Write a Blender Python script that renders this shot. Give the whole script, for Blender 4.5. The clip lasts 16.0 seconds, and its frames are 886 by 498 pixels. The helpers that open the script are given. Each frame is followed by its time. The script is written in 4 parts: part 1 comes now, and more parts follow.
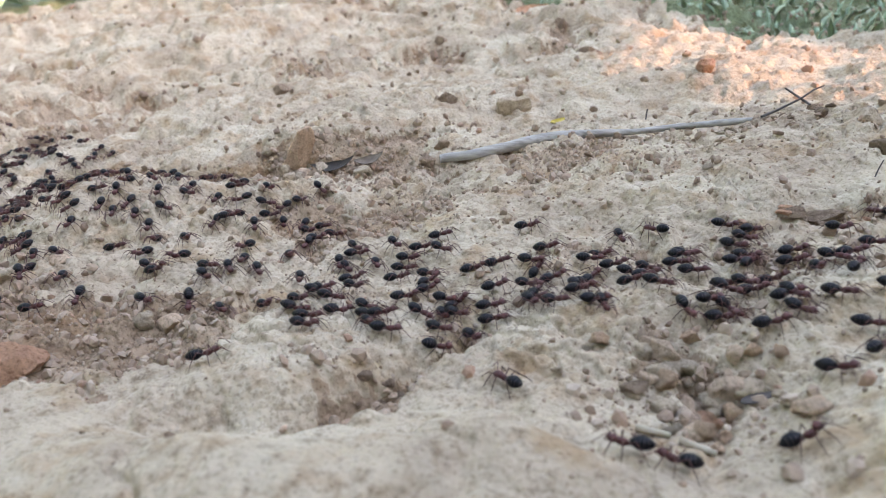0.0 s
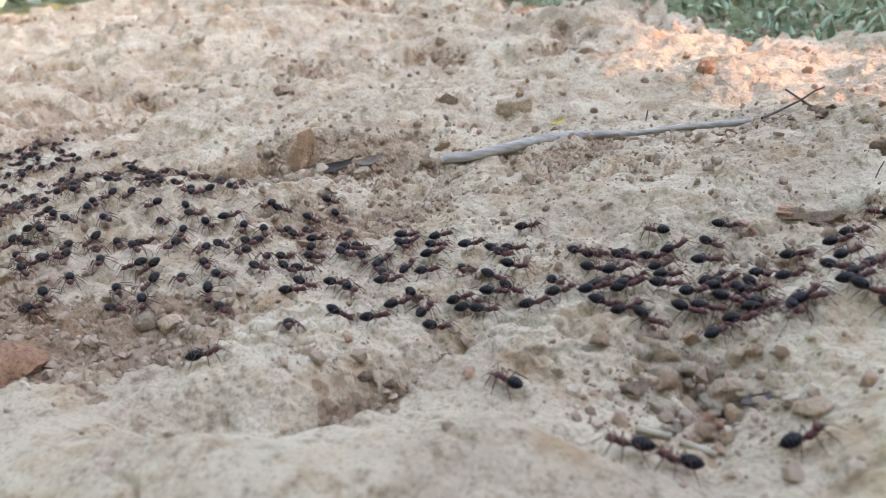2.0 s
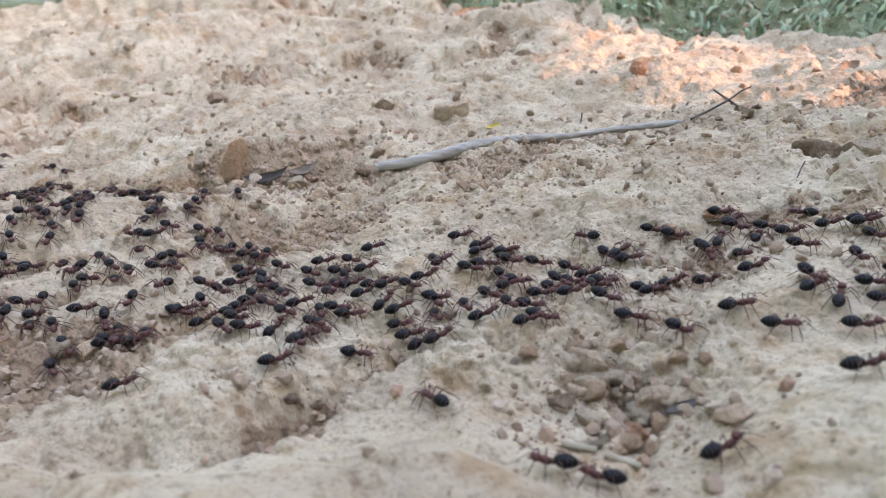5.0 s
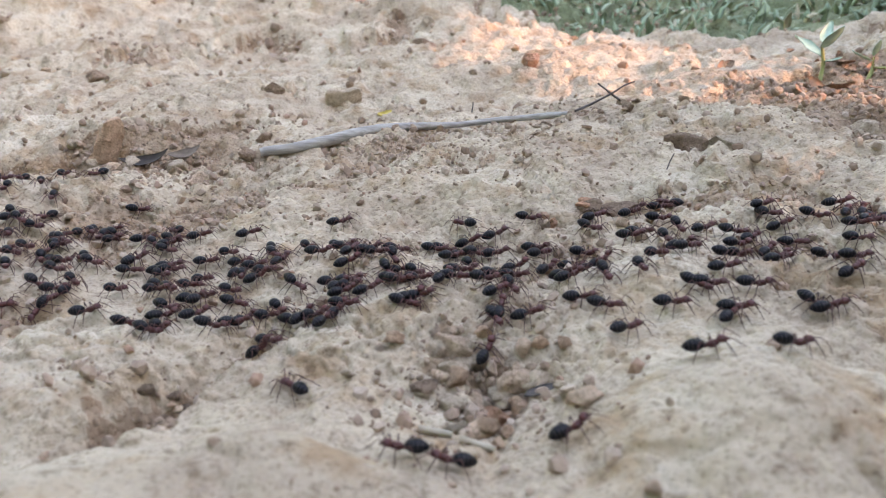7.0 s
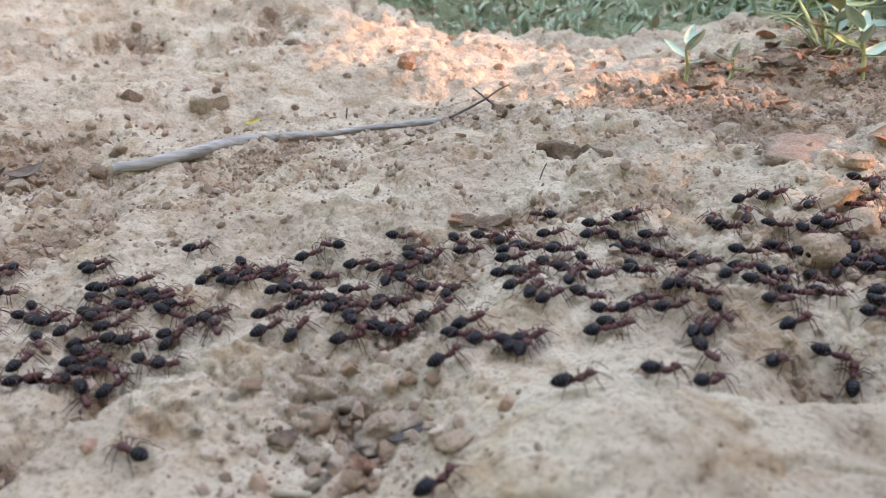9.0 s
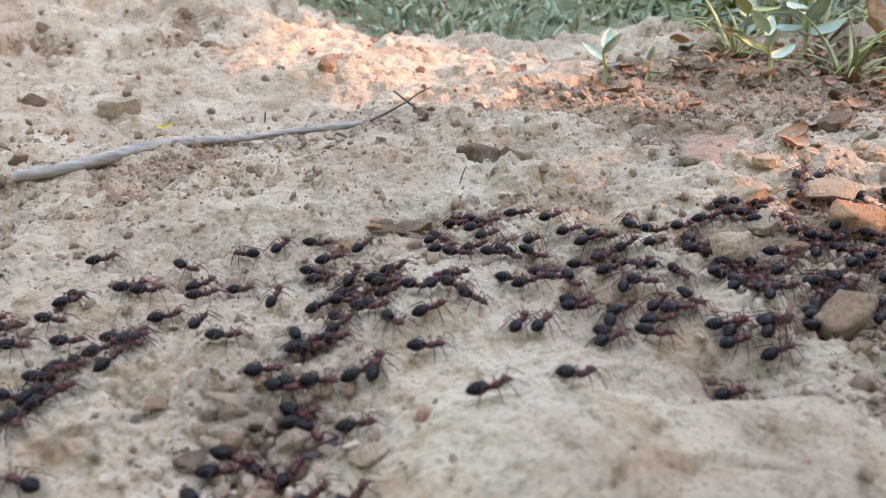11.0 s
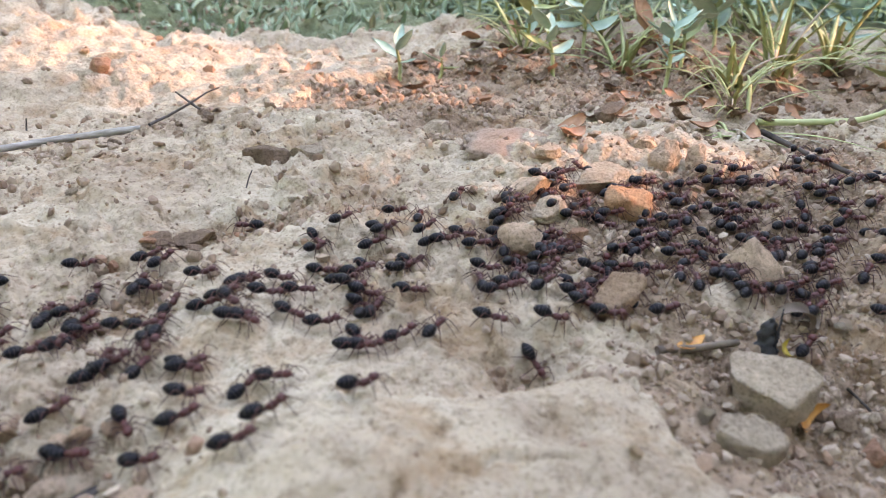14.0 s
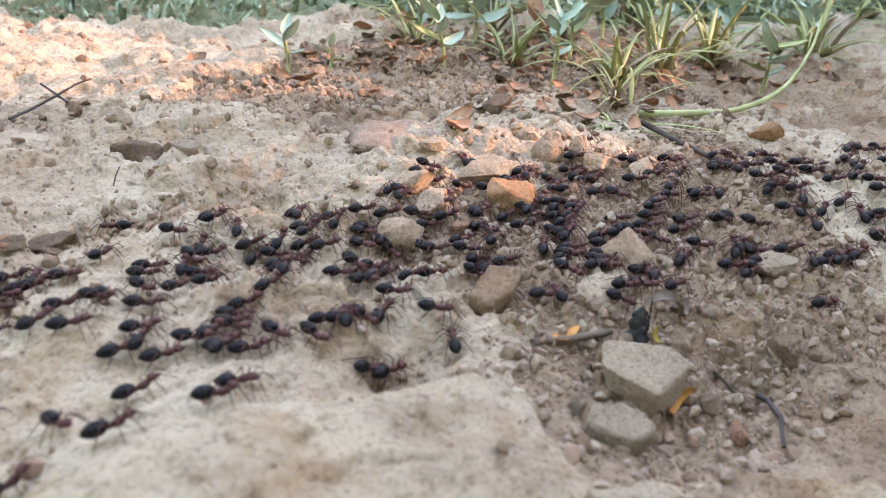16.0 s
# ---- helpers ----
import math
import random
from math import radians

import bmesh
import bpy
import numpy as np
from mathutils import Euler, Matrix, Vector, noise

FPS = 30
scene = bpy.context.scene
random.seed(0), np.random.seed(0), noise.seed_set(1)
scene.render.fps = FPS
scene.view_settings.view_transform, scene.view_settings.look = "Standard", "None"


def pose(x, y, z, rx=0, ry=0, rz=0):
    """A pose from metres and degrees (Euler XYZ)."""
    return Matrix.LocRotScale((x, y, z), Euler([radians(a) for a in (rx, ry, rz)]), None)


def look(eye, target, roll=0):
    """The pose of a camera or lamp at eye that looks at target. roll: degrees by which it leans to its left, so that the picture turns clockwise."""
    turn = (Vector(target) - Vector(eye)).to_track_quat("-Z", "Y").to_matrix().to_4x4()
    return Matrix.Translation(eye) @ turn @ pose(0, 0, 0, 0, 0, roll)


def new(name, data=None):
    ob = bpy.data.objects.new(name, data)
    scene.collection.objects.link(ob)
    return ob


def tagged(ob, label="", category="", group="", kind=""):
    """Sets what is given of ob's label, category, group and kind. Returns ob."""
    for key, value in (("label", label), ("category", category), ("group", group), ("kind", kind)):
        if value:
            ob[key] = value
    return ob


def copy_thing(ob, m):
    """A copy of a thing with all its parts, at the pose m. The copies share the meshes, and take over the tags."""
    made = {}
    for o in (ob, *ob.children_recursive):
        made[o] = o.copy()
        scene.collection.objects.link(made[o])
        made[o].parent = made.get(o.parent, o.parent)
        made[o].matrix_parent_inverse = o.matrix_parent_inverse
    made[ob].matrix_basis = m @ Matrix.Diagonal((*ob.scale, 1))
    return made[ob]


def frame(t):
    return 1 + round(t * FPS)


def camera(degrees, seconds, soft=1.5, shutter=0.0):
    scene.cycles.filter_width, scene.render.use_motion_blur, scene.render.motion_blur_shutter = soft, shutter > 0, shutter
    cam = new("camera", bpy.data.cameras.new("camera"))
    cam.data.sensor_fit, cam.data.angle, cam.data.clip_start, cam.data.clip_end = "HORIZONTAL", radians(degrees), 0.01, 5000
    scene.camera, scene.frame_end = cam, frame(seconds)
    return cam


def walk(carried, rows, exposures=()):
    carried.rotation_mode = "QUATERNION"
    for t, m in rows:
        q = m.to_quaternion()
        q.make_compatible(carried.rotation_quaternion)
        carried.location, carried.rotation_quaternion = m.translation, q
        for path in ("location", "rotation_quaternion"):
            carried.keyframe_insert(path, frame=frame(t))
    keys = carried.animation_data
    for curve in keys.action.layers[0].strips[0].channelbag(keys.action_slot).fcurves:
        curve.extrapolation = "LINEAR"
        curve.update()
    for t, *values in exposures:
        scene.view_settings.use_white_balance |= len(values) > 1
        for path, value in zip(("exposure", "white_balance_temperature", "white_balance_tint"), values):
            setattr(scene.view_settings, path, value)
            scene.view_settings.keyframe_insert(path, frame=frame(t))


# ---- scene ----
cam = camera(62.15, 16.0, soft=0.8, shutter=0.35)
cam.data.dof.use_dof = True
cam.data.dof.focus_distance = 0.19
cam.data.dof.aperture_fstop = 30.0

# seconds, eye, then yaw to the left, pitch and roll in degrees
PATH = [
    (0, (0.0000, 0.0000, 0.0679), 11.46, -22.83, -3.41),
    (0.5, (0.0001, -0.0002, 0.0678), 11.45, -22.32, -3.39),
    (1, (0.0001, -0.0004, 0.0680), 11.43, -22.07, -3.37),
    (1.5, (0.0001, -0.0001, 0.0677), 11.46, -22.47, -3.40),
    (2, (0.0000, 0.0000, 0.0678), 11.48, -22.72, -3.39),
    (2.5, (0.0000, 0.0001, 0.0679), 11.46, -22.70, -3.39),
    (3, (0.0002, 0.0007, 0.0685), 11.18, -22.34, -3.42),
    (3.2, (0.0005, 0.0008, 0.0686), 11.14, -22.21, -3.39),
    (5.3, (0.0066, 0.0040, 0.0692), 6.39, -23.14, -2.77),
    (5.5, (0.0077, 0.0037, 0.0685), 5.63, -23.24, -1.85),
    (6, (0.0073, 0.0039, 0.0693), 3.43, -23.73, -1.26),
    (6.5, (0.0100, 0.0045, 0.0681), 1.59, -23.98, -1.08),
    (7, (0.0122, 0.0052, 0.0676), -0.04, -23.98, -0.32),
    (7.5, (0.0153, 0.0096, 0.0710), -2.59, -24.10, 0.18),
    (8, (0.0160, 0.0117, 0.0721), -4.91, -24.11, 0.65),
    (8.5, (0.0181, 0.0120, 0.0697), -6.64, -24.57, 0.54),
    (8.7, (0.0184, 0.0139, 0.0700), -7.59, -24.54, 0.68),
    (11, (0.0219, 0.0168, 0.0697), -14.67, -24.15, 1.99),
    (11.5, (0.0244, 0.0161, 0.0704), -16.64, -24.22, 2.61),
    (12, (0.0243, 0.0173, 0.0729), -19.88, -24.49, 2.68),
    (12.5, (0.0279, 0.0180, 0.0710), -22.32, -24.35, 3.26),
    (13, (0.0283, 0.0202, 0.0689), -24.85, -23.76, 3.44),
    (13.5, (0.0309, 0.0216, 0.0699), -27.23, -23.71, 3.49),
    (14, (0.0307, 0.0192, 0.0686), -29.41, -23.55, 3.88),
    (14.5, (0.0339, 0.0197, 0.0689), -31.93, -22.86, 4.87),
    (15, (0.0357, 0.0189, 0.0687), -34.88, -23.22, 4.76),
    (15.5, (0.0366, 0.0184, 0.0683), -36.34, -23.81, 4.76),
    (16, (0.0377, 0.0183, 0.0689), -36.92, -23.70, 5.43),
]


def aim(eye, yaw, pitch, roll):
    a, b = radians(yaw), radians(pitch)
    way = Vector((-math.sin(a) * math.cos(b), math.cos(a) * math.cos(b), math.sin(b)))
    return look(eye, Vector(eye) + way, roll)


walk(cam, [(t, aim(eye, yaw, pitch, roll)) for t, eye, yaw, pitch, roll in PATH],
     exposures=[(0, 3.62, 8450, 22), (5, 3.62, 8550, 24), (11, 3.72, 8800, 26), (16, 3.88, 8900, 26)])

# ---- world and light ----
SUN_AZ, SUN_EL = radians(-22), radians(20)     # azimuth from +x towards +y
TO_SUN = Vector((math.cos(SUN_AZ) * math.cos(SUN_EL), math.sin(SUN_AZ) * math.cos(SUN_EL), math.sin(SUN_EL)))
world = bpy.data.worlds.new("sky")
scene.world = world
world.use_nodes = True
sky = world.node_tree.nodes.new("ShaderNodeTexSky")
sky.sky_type, sky.sun_disc = "NISHITA", False
sky.sun_elevation, sky.sun_rotation = SUN_EL, math.pi / 2 - SUN_AZ
background = world.node_tree.nodes["Background"]
background.inputs["Strength"].default_value = 0.15
world.node_tree.links.new(sky.outputs["Color"], background.inputs["Color"])
sun = new("sun", bpy.data.lights.new("sun", "SUN"))
sun.data.energy, sun.data.angle, sun.data.color = 0.52, radians(0.55), (1.0, 0.68, 0.54)
sun.matrix_world = look((3, -1, 2), Vector((3, -1, 2)) - TO_SUN)


# ---- materials ----
def material(name, rough=0.8, metal=0.0):
    m = bpy.data.materials.new(name)
    m.use_nodes = True
    b = m.node_tree.nodes["Principled BSDF"]
    b.inputs["Roughness"].default_value, b.inputs["Metallic"].default_value = rough, metal
    return m, m.node_tree, b


def node(tree, kind, **values):
    n = tree.nodes.new(kind)
    for key, value in values.items():
        n.inputs[key.replace("_", " ")].default_value = value
    return n


def noise_of(tree, scale, detail=6.0, rough=0.6, stretch=(1, 1, 1)):
    where = tree.nodes.new("ShaderNodeTexCoord")
    m = node(tree, "ShaderNodeMapping", Scale=stretch)
    n = node(tree, "ShaderNodeTexNoise", Scale=scale, Detail=detail, Roughness=rough)
    tree.links.new(where.outputs["Object"], m.inputs["Vector"])
    tree.links.new(m.outputs["Vector"], n.inputs["Vector"])
    return n.outputs["Fac"]


def ramp(tree, fac, stops):
    r = tree.nodes.new("ShaderNodeValToRGB")
    e = r.color_ramp.elements
    while len(e) < len(stops):
        e.new(0.5)
    for el, (at, colour) in zip(e, stops):
        el.position, el.color = at, (*colour, 1)
    tree.links.new(fac, r.inputs["Fac"])
    return r.outputs["Color"]


def mixed(tree, fac, a, b, kind="MIX"):
    m = tree.nodes.new("ShaderNodeMix")
    m.data_type, m.blend_type = "RGBA", kind
    for value, slot in ((fac, 0), (a, 6), (b, 7)):
        if isinstance(value, (int, float)):
            m.inputs[slot].default_value = value
        elif isinstance(value, tuple):
            m.inputs[slot].default_value = (*value, 1)
        else:
            tree.links.new(value, m.inputs[slot])
    return m.outputs[2]


def bump(tree, b, height, strength, distance):
    n = node(tree, "ShaderNodeBump", Strength=strength, Distance=distance)
    tree.links.new(height, n.inputs["Height"])
    tree.links.new(n.outputs["Normal"], b.inputs["Normal"])


def grains_of(tree, scale):
    """Packed round grains: high in the middle of each, low between them."""
    where = tree.nodes.new("ShaderNodeTexCoord")
    n = node(tree, "ShaderNodeTexVoronoi", Scale=scale, Randomness=1.0)
    tree.links.new(where.outputs["Object"], n.inputs["Vector"])
    return ramp(tree, n.outputs["Distance"], [(0.0, (1, 1, 1)), (0.75, (0, 0, 0))])


def earth_material(name, low, mid, high, specks, relief):
    """Dry clay: broad tones, brown stains and specks, fine sandy grain; specks and relief set how crumbly it looks."""
    m, tree, b = material(name, 0.95)
    b.inputs["Specular IOR Level"].default_value = 0.2
    broad = ramp(tree, noise_of(tree, 30, 7, 0.60), [(0.34, low), (0.50, mid), (0.66, high)])
    flecks = ramp(tree, noise_of(tree, 260, 7, 0.72), [(0.36, (1 - specks, 1 - 1.12 * specks, 1 - 1.22 * specks)), (0.47, (1, 0.99, 0.98)), (0.70, (1.03, 1.03, 1.02))])
    sand = ramp(tree, noise_of(tree, 1400, 3, 0.6), [(0.34, (1 - 0.8 * specks, 1 - 0.9 * specks, 1 - specks)), (0.45, (1, 1, 1)), (0.72, (1.07, 1.06, 1.05))])
    stain = ramp(tree, noise_of(tree, 62, 6, 0.66), [(0.50, (1, 1, 1)), (0.66, (0.78, 0.66, 0.56))])
    c = mixed(tree, 1.0, broad, flecks, "MULTIPLY")
    c = mixed(tree, 1.0, c, sand, "MULTIPLY")
    c = mixed(tree, 1.0, c, stain, "MULTIPLY")
    tree.links.new(c, b.inputs["Base Color"])
    coarse = node(tree, "ShaderNodeBump", Strength=0.8, Distance=0.0008 * relief)
    tree.links.new(mixed(tree, noise_of(tree, 60, 4), grains_of(tree, 620), noise_of(tree, 340, 7, 0.7)), coarse.inputs["Height"])
    fine = node(tree, "ShaderNodeBump", Strength=0.7, Distance=0.0005 * relief)
    tree.links.new(noise_of(tree, 1000, 7, 0.75), fine.inputs["Height"])
    tree.links.new(coarse.outputs["Normal"], fine.inputs["Normal"])
    tree.links.new(fine.outputs["Normal"], b.inputs["Normal"])
    return m


def stone_material(name, low, high, scale=180.0, rough=0.9):
    m, tree, b = material(name, rough)
    b.inputs["Specular IOR Level"].default_value = 0.25
    vary = node(tree, "ShaderNodeObjectInfo").outputs["Random"]
    broad = ramp(tree, noise_of(tree, scale, 7, 0.7), [(0.3, low), (0.7, high)])
    tone = ramp(tree, vary, [(0.0, (0.8, 0.78, 0.76)), (1.0, (1.12, 1.08, 1.04))])
    speck = ramp(tree, noise_of(tree, 1500, 5, 0.75), [(0.33, (0.55, 0.50, 0.46)), (0.50, (1, 1, 1)), (0.75, (1.15, 1.13, 1.10))])
    c = mixed(tree, 1.0, broad, tone, "MULTIPLY")
    c = mixed(tree, 1.0, c, speck, "MULTIPLY")
    tree.links.new(c, b.inputs["Base Color"])
    bump(tree, b, noise_of(tree, 900, 8, 0.8), 1.0, 0.0012)
    return m


def plain_material(name, low, high, scale=300.0, rough=0.5, stretch=(1, 1, 1), relief=0.3):
    m, tree, b = material(name, rough)
    tree.links.new(ramp(tree, noise_of(tree, scale, 5, 0.6, stretch), [(0.3, low), (0.7, high)]), b.inputs["Base Color"])
    bump(tree, b, noise_of(tree, scale * 3, 4, 0.6, stretch), relief, 0.0003)
    return m


CRUST = earth_material("pale_clay_crust", (0.40, 0.310, 0.228), (0.505, 0.412, 0.308), (0.575, 0.495, 0.382), 0.38, 1.25)
SOIL = earth_material("loose_brown_soil", (0.27, 0.185, 0.127), (0.40, 0.290, 0.205), (0.49, 0.38, 0.28), 0.42, 1.6)
MOSS = earth_material("mossy_soil", (0.13, 0.15, 0.09), (0.20, 0.24, 0.14), (0.30, 0.31, 0.20), 0.4, 2.0)
STONE = stone_material("pale_stone", (0.44, 0.345, 0.258), (0.69, 0.575, 0.45), 260)
REDDISH = stone_material("reddish_stone", (0.36, 0.19, 0.125), (0.60, 0.36, 0.245), 260)
ORANGE = stone_material("orange_stone", (0.50, 0.27, 0.15), (0.72, 0.45, 0.28), 220)
REDROCK = stone_material("pinkish_rock", (0.42, 0.31, 0.245), (0.62, 0.50, 0.41), 160)
# peach tone, lightened to stand in for sunlight missing on the near faces
PEACH = stone_material("peach_stone", (0.56, 0.40, 0.29), (0.78, 0.60, 0.46), 220)
TAN = stone_material("tan_stone", (0.46, 0.30, 0.20), (0.68, 0.49, 0.36), 220)
CLOD = stone_material("brown_clod", (0.21, 0.145, 0.105), (0.40, 0.29, 0.215), 220)
ROOT = plain_material("weathered_root", (0.20, 0.185, 0.17), (0.50, 0.475, 0.44), 260, 0.8, (0.3, 3, 3), 0.6)
TWIG = plain_material("dark_twig", (0.035, 0.028, 0.025), (0.10, 0.08, 0.07), 260, 0.8)
CHAR = plain_material("charred_bark", (0.012, 0.013, 0.016), (0.055, 0.055, 0.06), 500, 0.55, (1, 1, 1), 0.9)
ORANGE_LEAF = plain_material("orange_leaf", (0.45, 0.17, 0.04), (0.75, 0.36, 0.10), 400, 0.6)
DARK_LEAF = plain_material("dark_dry_leaf", (0.016, 0.012, 0.010), (0.055, 0.040, 0.032), 260, 0.85)
DEAD = plain_material("dead_leaf", (0.30, 0.13, 0.07), (0.58, 0.32, 0.19), 160, 0.7)
YELLOW = plain_material("yellow_leaf", (0.35, 0.24, 0.03), (0.60, 0.45, 0.08), 300, 0.6)
BLADE = plain_material("grass_blade", (0.26, 0.31, 0.12), (0.52, 0.55, 0.28), 90, 0.6, (1, 1, 1), 0.2)
LEAF = plain_material("broad_leaf", (0.21, 0.35, 0.26), (0.43, 0.57, 0.46), 120, 0.45, (1, 1, 1), 0.2)
HEDGE_LEAF = plain_material("hedge_leaf", (0.14, 0.25, 0.15), (0.26, 0.38, 0.25), 120, 0.55, (1, 1, 1), 0.2)
BARK = plain_material("grey_bark", (0.09, 0.065, 0.05), (0.22, 0.165, 0.125), 260, 0.85, (1, 1, 1), 0.8)
STRAW = plain_material("straw", (0.30, 0.25, 0.18), (0.50, 0.43, 0.33), 150, 0.6)
THORAX = plain_material("red_brown_shell", (0.036, 0.006, 0.005), (0.115, 0.018, 0.013), 900, 0.5)
LIMB = plain_material("brown_limb", (0.030, 0.008, 0.006), (0.080, 0.019, 0.013), 900, 0.6)


def gravel_material():
    m, tree, b = material("gravel", 0.9)
    island = tree.nodes.new("ShaderNodeNewGeometry").outputs["Random Per Island"]
    tone = ramp(tree, island, [(0.0, (0.27, 0.18, 0.13)), (0.5, (0.38, 0.28, 0.21)), (0.85, (0.48, 0.38, 0.30)), (1.0, (0.38, 0.23, 0.16))])
    fine = ramp(tree, noise_of(tree, 700, 5, 0.7), [(0.3, (0.75, 0.73, 0.70)), (0.7, (1.08, 1.06, 1.04))])
    tree.links.new(mixed(tree, 1.0, tone, fine, "MULTIPLY"), b.inputs["Base Color"])
    bump(tree, b, noise_of(tree, 1500, 4, 0.7), 0.5, 0.0003)
    return m


def far_grass_material():
    m, tree, b = material("low_growth", 0.5)
    island = tree.nodes.new("ShaderNodeNewGeometry").outputs["Random Per Island"]
    tree.links.new(ramp(tree, island, [(0.0, (0.20, 0.29, 0.18)), (0.5, (0.32, 0.43, 0.29)), (0.85, (0.44, 0.50, 0.34)), (1.0, (0.46, 0.36, 0.24))]), b.inputs["Base Color"])
    return m


GRAVEL = gravel_material()
FAR_GRASS = far_grass_material()


def abdomen_material():
    """Glossy blue-black plates with thin pale seams across the body."""
    m, tree, b = material("banded_shell", 0.30)
    where = tree.nodes.new("ShaderNodeTexCoord")
    split = tree.nodes.new("ShaderNodeSeparateXYZ")
    tree.links.new(where.outputs["Object"], split.inputs[0])
    times = tree.nodes.new("ShaderNodeMath")
    times.operation = "MULTIPLY"
    times.inputs[1].default_value = 1 / 0.00062
    tree.links.new(split.outputs["X"], times.inputs[0])
    fract = tree.nodes.new("ShaderNodeMath")
    fract.operation = "FRACT"
    tree.links.new(times.outputs[0], fract.inputs[0])
    seam = ramp(tree, fract.outputs[0], [(0.0, (0.08, 0.07, 0.066)), (0.08, (0.055, 0.048, 0.048)), (0.14, (0.003, 0.003, 0.005)), (1.0, (0.006, 0.005, 0.008))])
    tree.links.new(seam, b.inputs["Base Color"])
    b.inputs["Specular IOR Level"].default_value = 0.15
    return m


SHELL = abdomen_material()


# ---- the lie of the land ----
def lattice(ix, iy, seed):
    n = (ix.astype(np.int64) * 374761393 + iy.astype(np.int64) * 668265263 + seed * 1442695041) & 0xFFFFFFFF
    n = ((n ^ (n >> 13)) * 1274126177) & 0xFFFFFFFF
    return ((n ^ (n >> 16)) & 0xFFFF) / 32767.5 - 1.0


def value_noise(x, y, seed):
    ix, iy = np.floor(x), np.floor(y)
    fx, fy = x - ix, y - iy
    fx, fy = fx * fx * fx * (fx * (fx * 6 - 15) + 10), fy * fy * fy * (fy * (fy * 6 - 15) + 10)
    a, b = lattice(ix, iy, seed), lattice(ix + 1, iy, seed)
    c, d = lattice(ix, iy + 1, seed), lattice(ix + 1, iy + 1, seed)
    return (a * (1 - fx) + b * fx) * (1 - fy) + (c * (1 - fx) + d * fx) * fy


def fbm(x, y, size, octaves, seed, gain=0.5):
    total, amp, f = 0.0, 1.0, 1.0 / size
    for o in range(octaves):
        turn = 0.6 * o
        u, v = x * math.cos(turn) - y * math.sin(turn), x * math.sin(turn) + y * math.cos(turn)
        total = total + amp * value_noise(u * f + 17.3 * o, v * f - 9.1 * o, seed + o)
        amp, f = amp * gain, f * 2.03
    return total


def plates(x, y, long, wide, turn, seed, tilt):
    """Broken crust: cells of about that size, each with its own level and tilt; also the distance to the nearest crack."""
    c, s = math.cos(radians(turn)), math.sin(radians(turn))
    u, v = (x * c + y * s) / long, (y * c - x * s) / wide
    u = u + 0.35 * value_noise(u * 1.7, v * 1.7, seed + 5) + 0.07 * value_noise(u * 5, v * 5, seed + 6)
    v = v + 0.35 * value_noise(u * 1.7 + 40, v * 1.7, seed + 7) + 0.07 * value_noise(u * 5 + 40, v * 5, seed + 8)
    iu, iv = np.floor(u), np.floor(v)
    first, second, level = np.full(u.shape, 9.0), np.full(u.shape, 9.0), np.zeros(u.shape)
    for du in (-1, 0, 1):
        for dv in (-1, 0, 1):
            a, b = iu + du, iv + dv
            pu, pv = u - (a + 0.5 + 0.42 * lattice(a, b, seed)), v - (b + 0.5 + 0.42 * lattice(a, b, seed + 1))
            d = pu * pu + pv * pv
            here = lattice(a, b, seed + 2) + tilt * (pu * lattice(a, b, seed + 3) + pv * lattice(a, b, seed + 4))
            closer = d < first
            second = np.where(closer, first, np.minimum(second, d))
            level = np.where(closer, here, level)
            first = np.where(closer, d, first)
    return level, np.sqrt(second) - np.sqrt(first)


def raised(level, crack, edge):
    """Plates with rounded edges that stand up from the cracks between them."""
    u = np.clip(crack / edge, 0, 1)
    return (0.62 + 0.38 * level) * u * u * (3 - 2 * u)


def hump(x, y, cx, cy, rx, ry, height, turn=0.0):
    c, s = math.cos(radians(turn)), math.sin(radians(turn))
    u, v = ((x - cx) * c + (y - cy) * s) / rx, ((y - cy) * c - (x - cx) * s) / ry
    return height * np.exp(-(u * u + v * v))


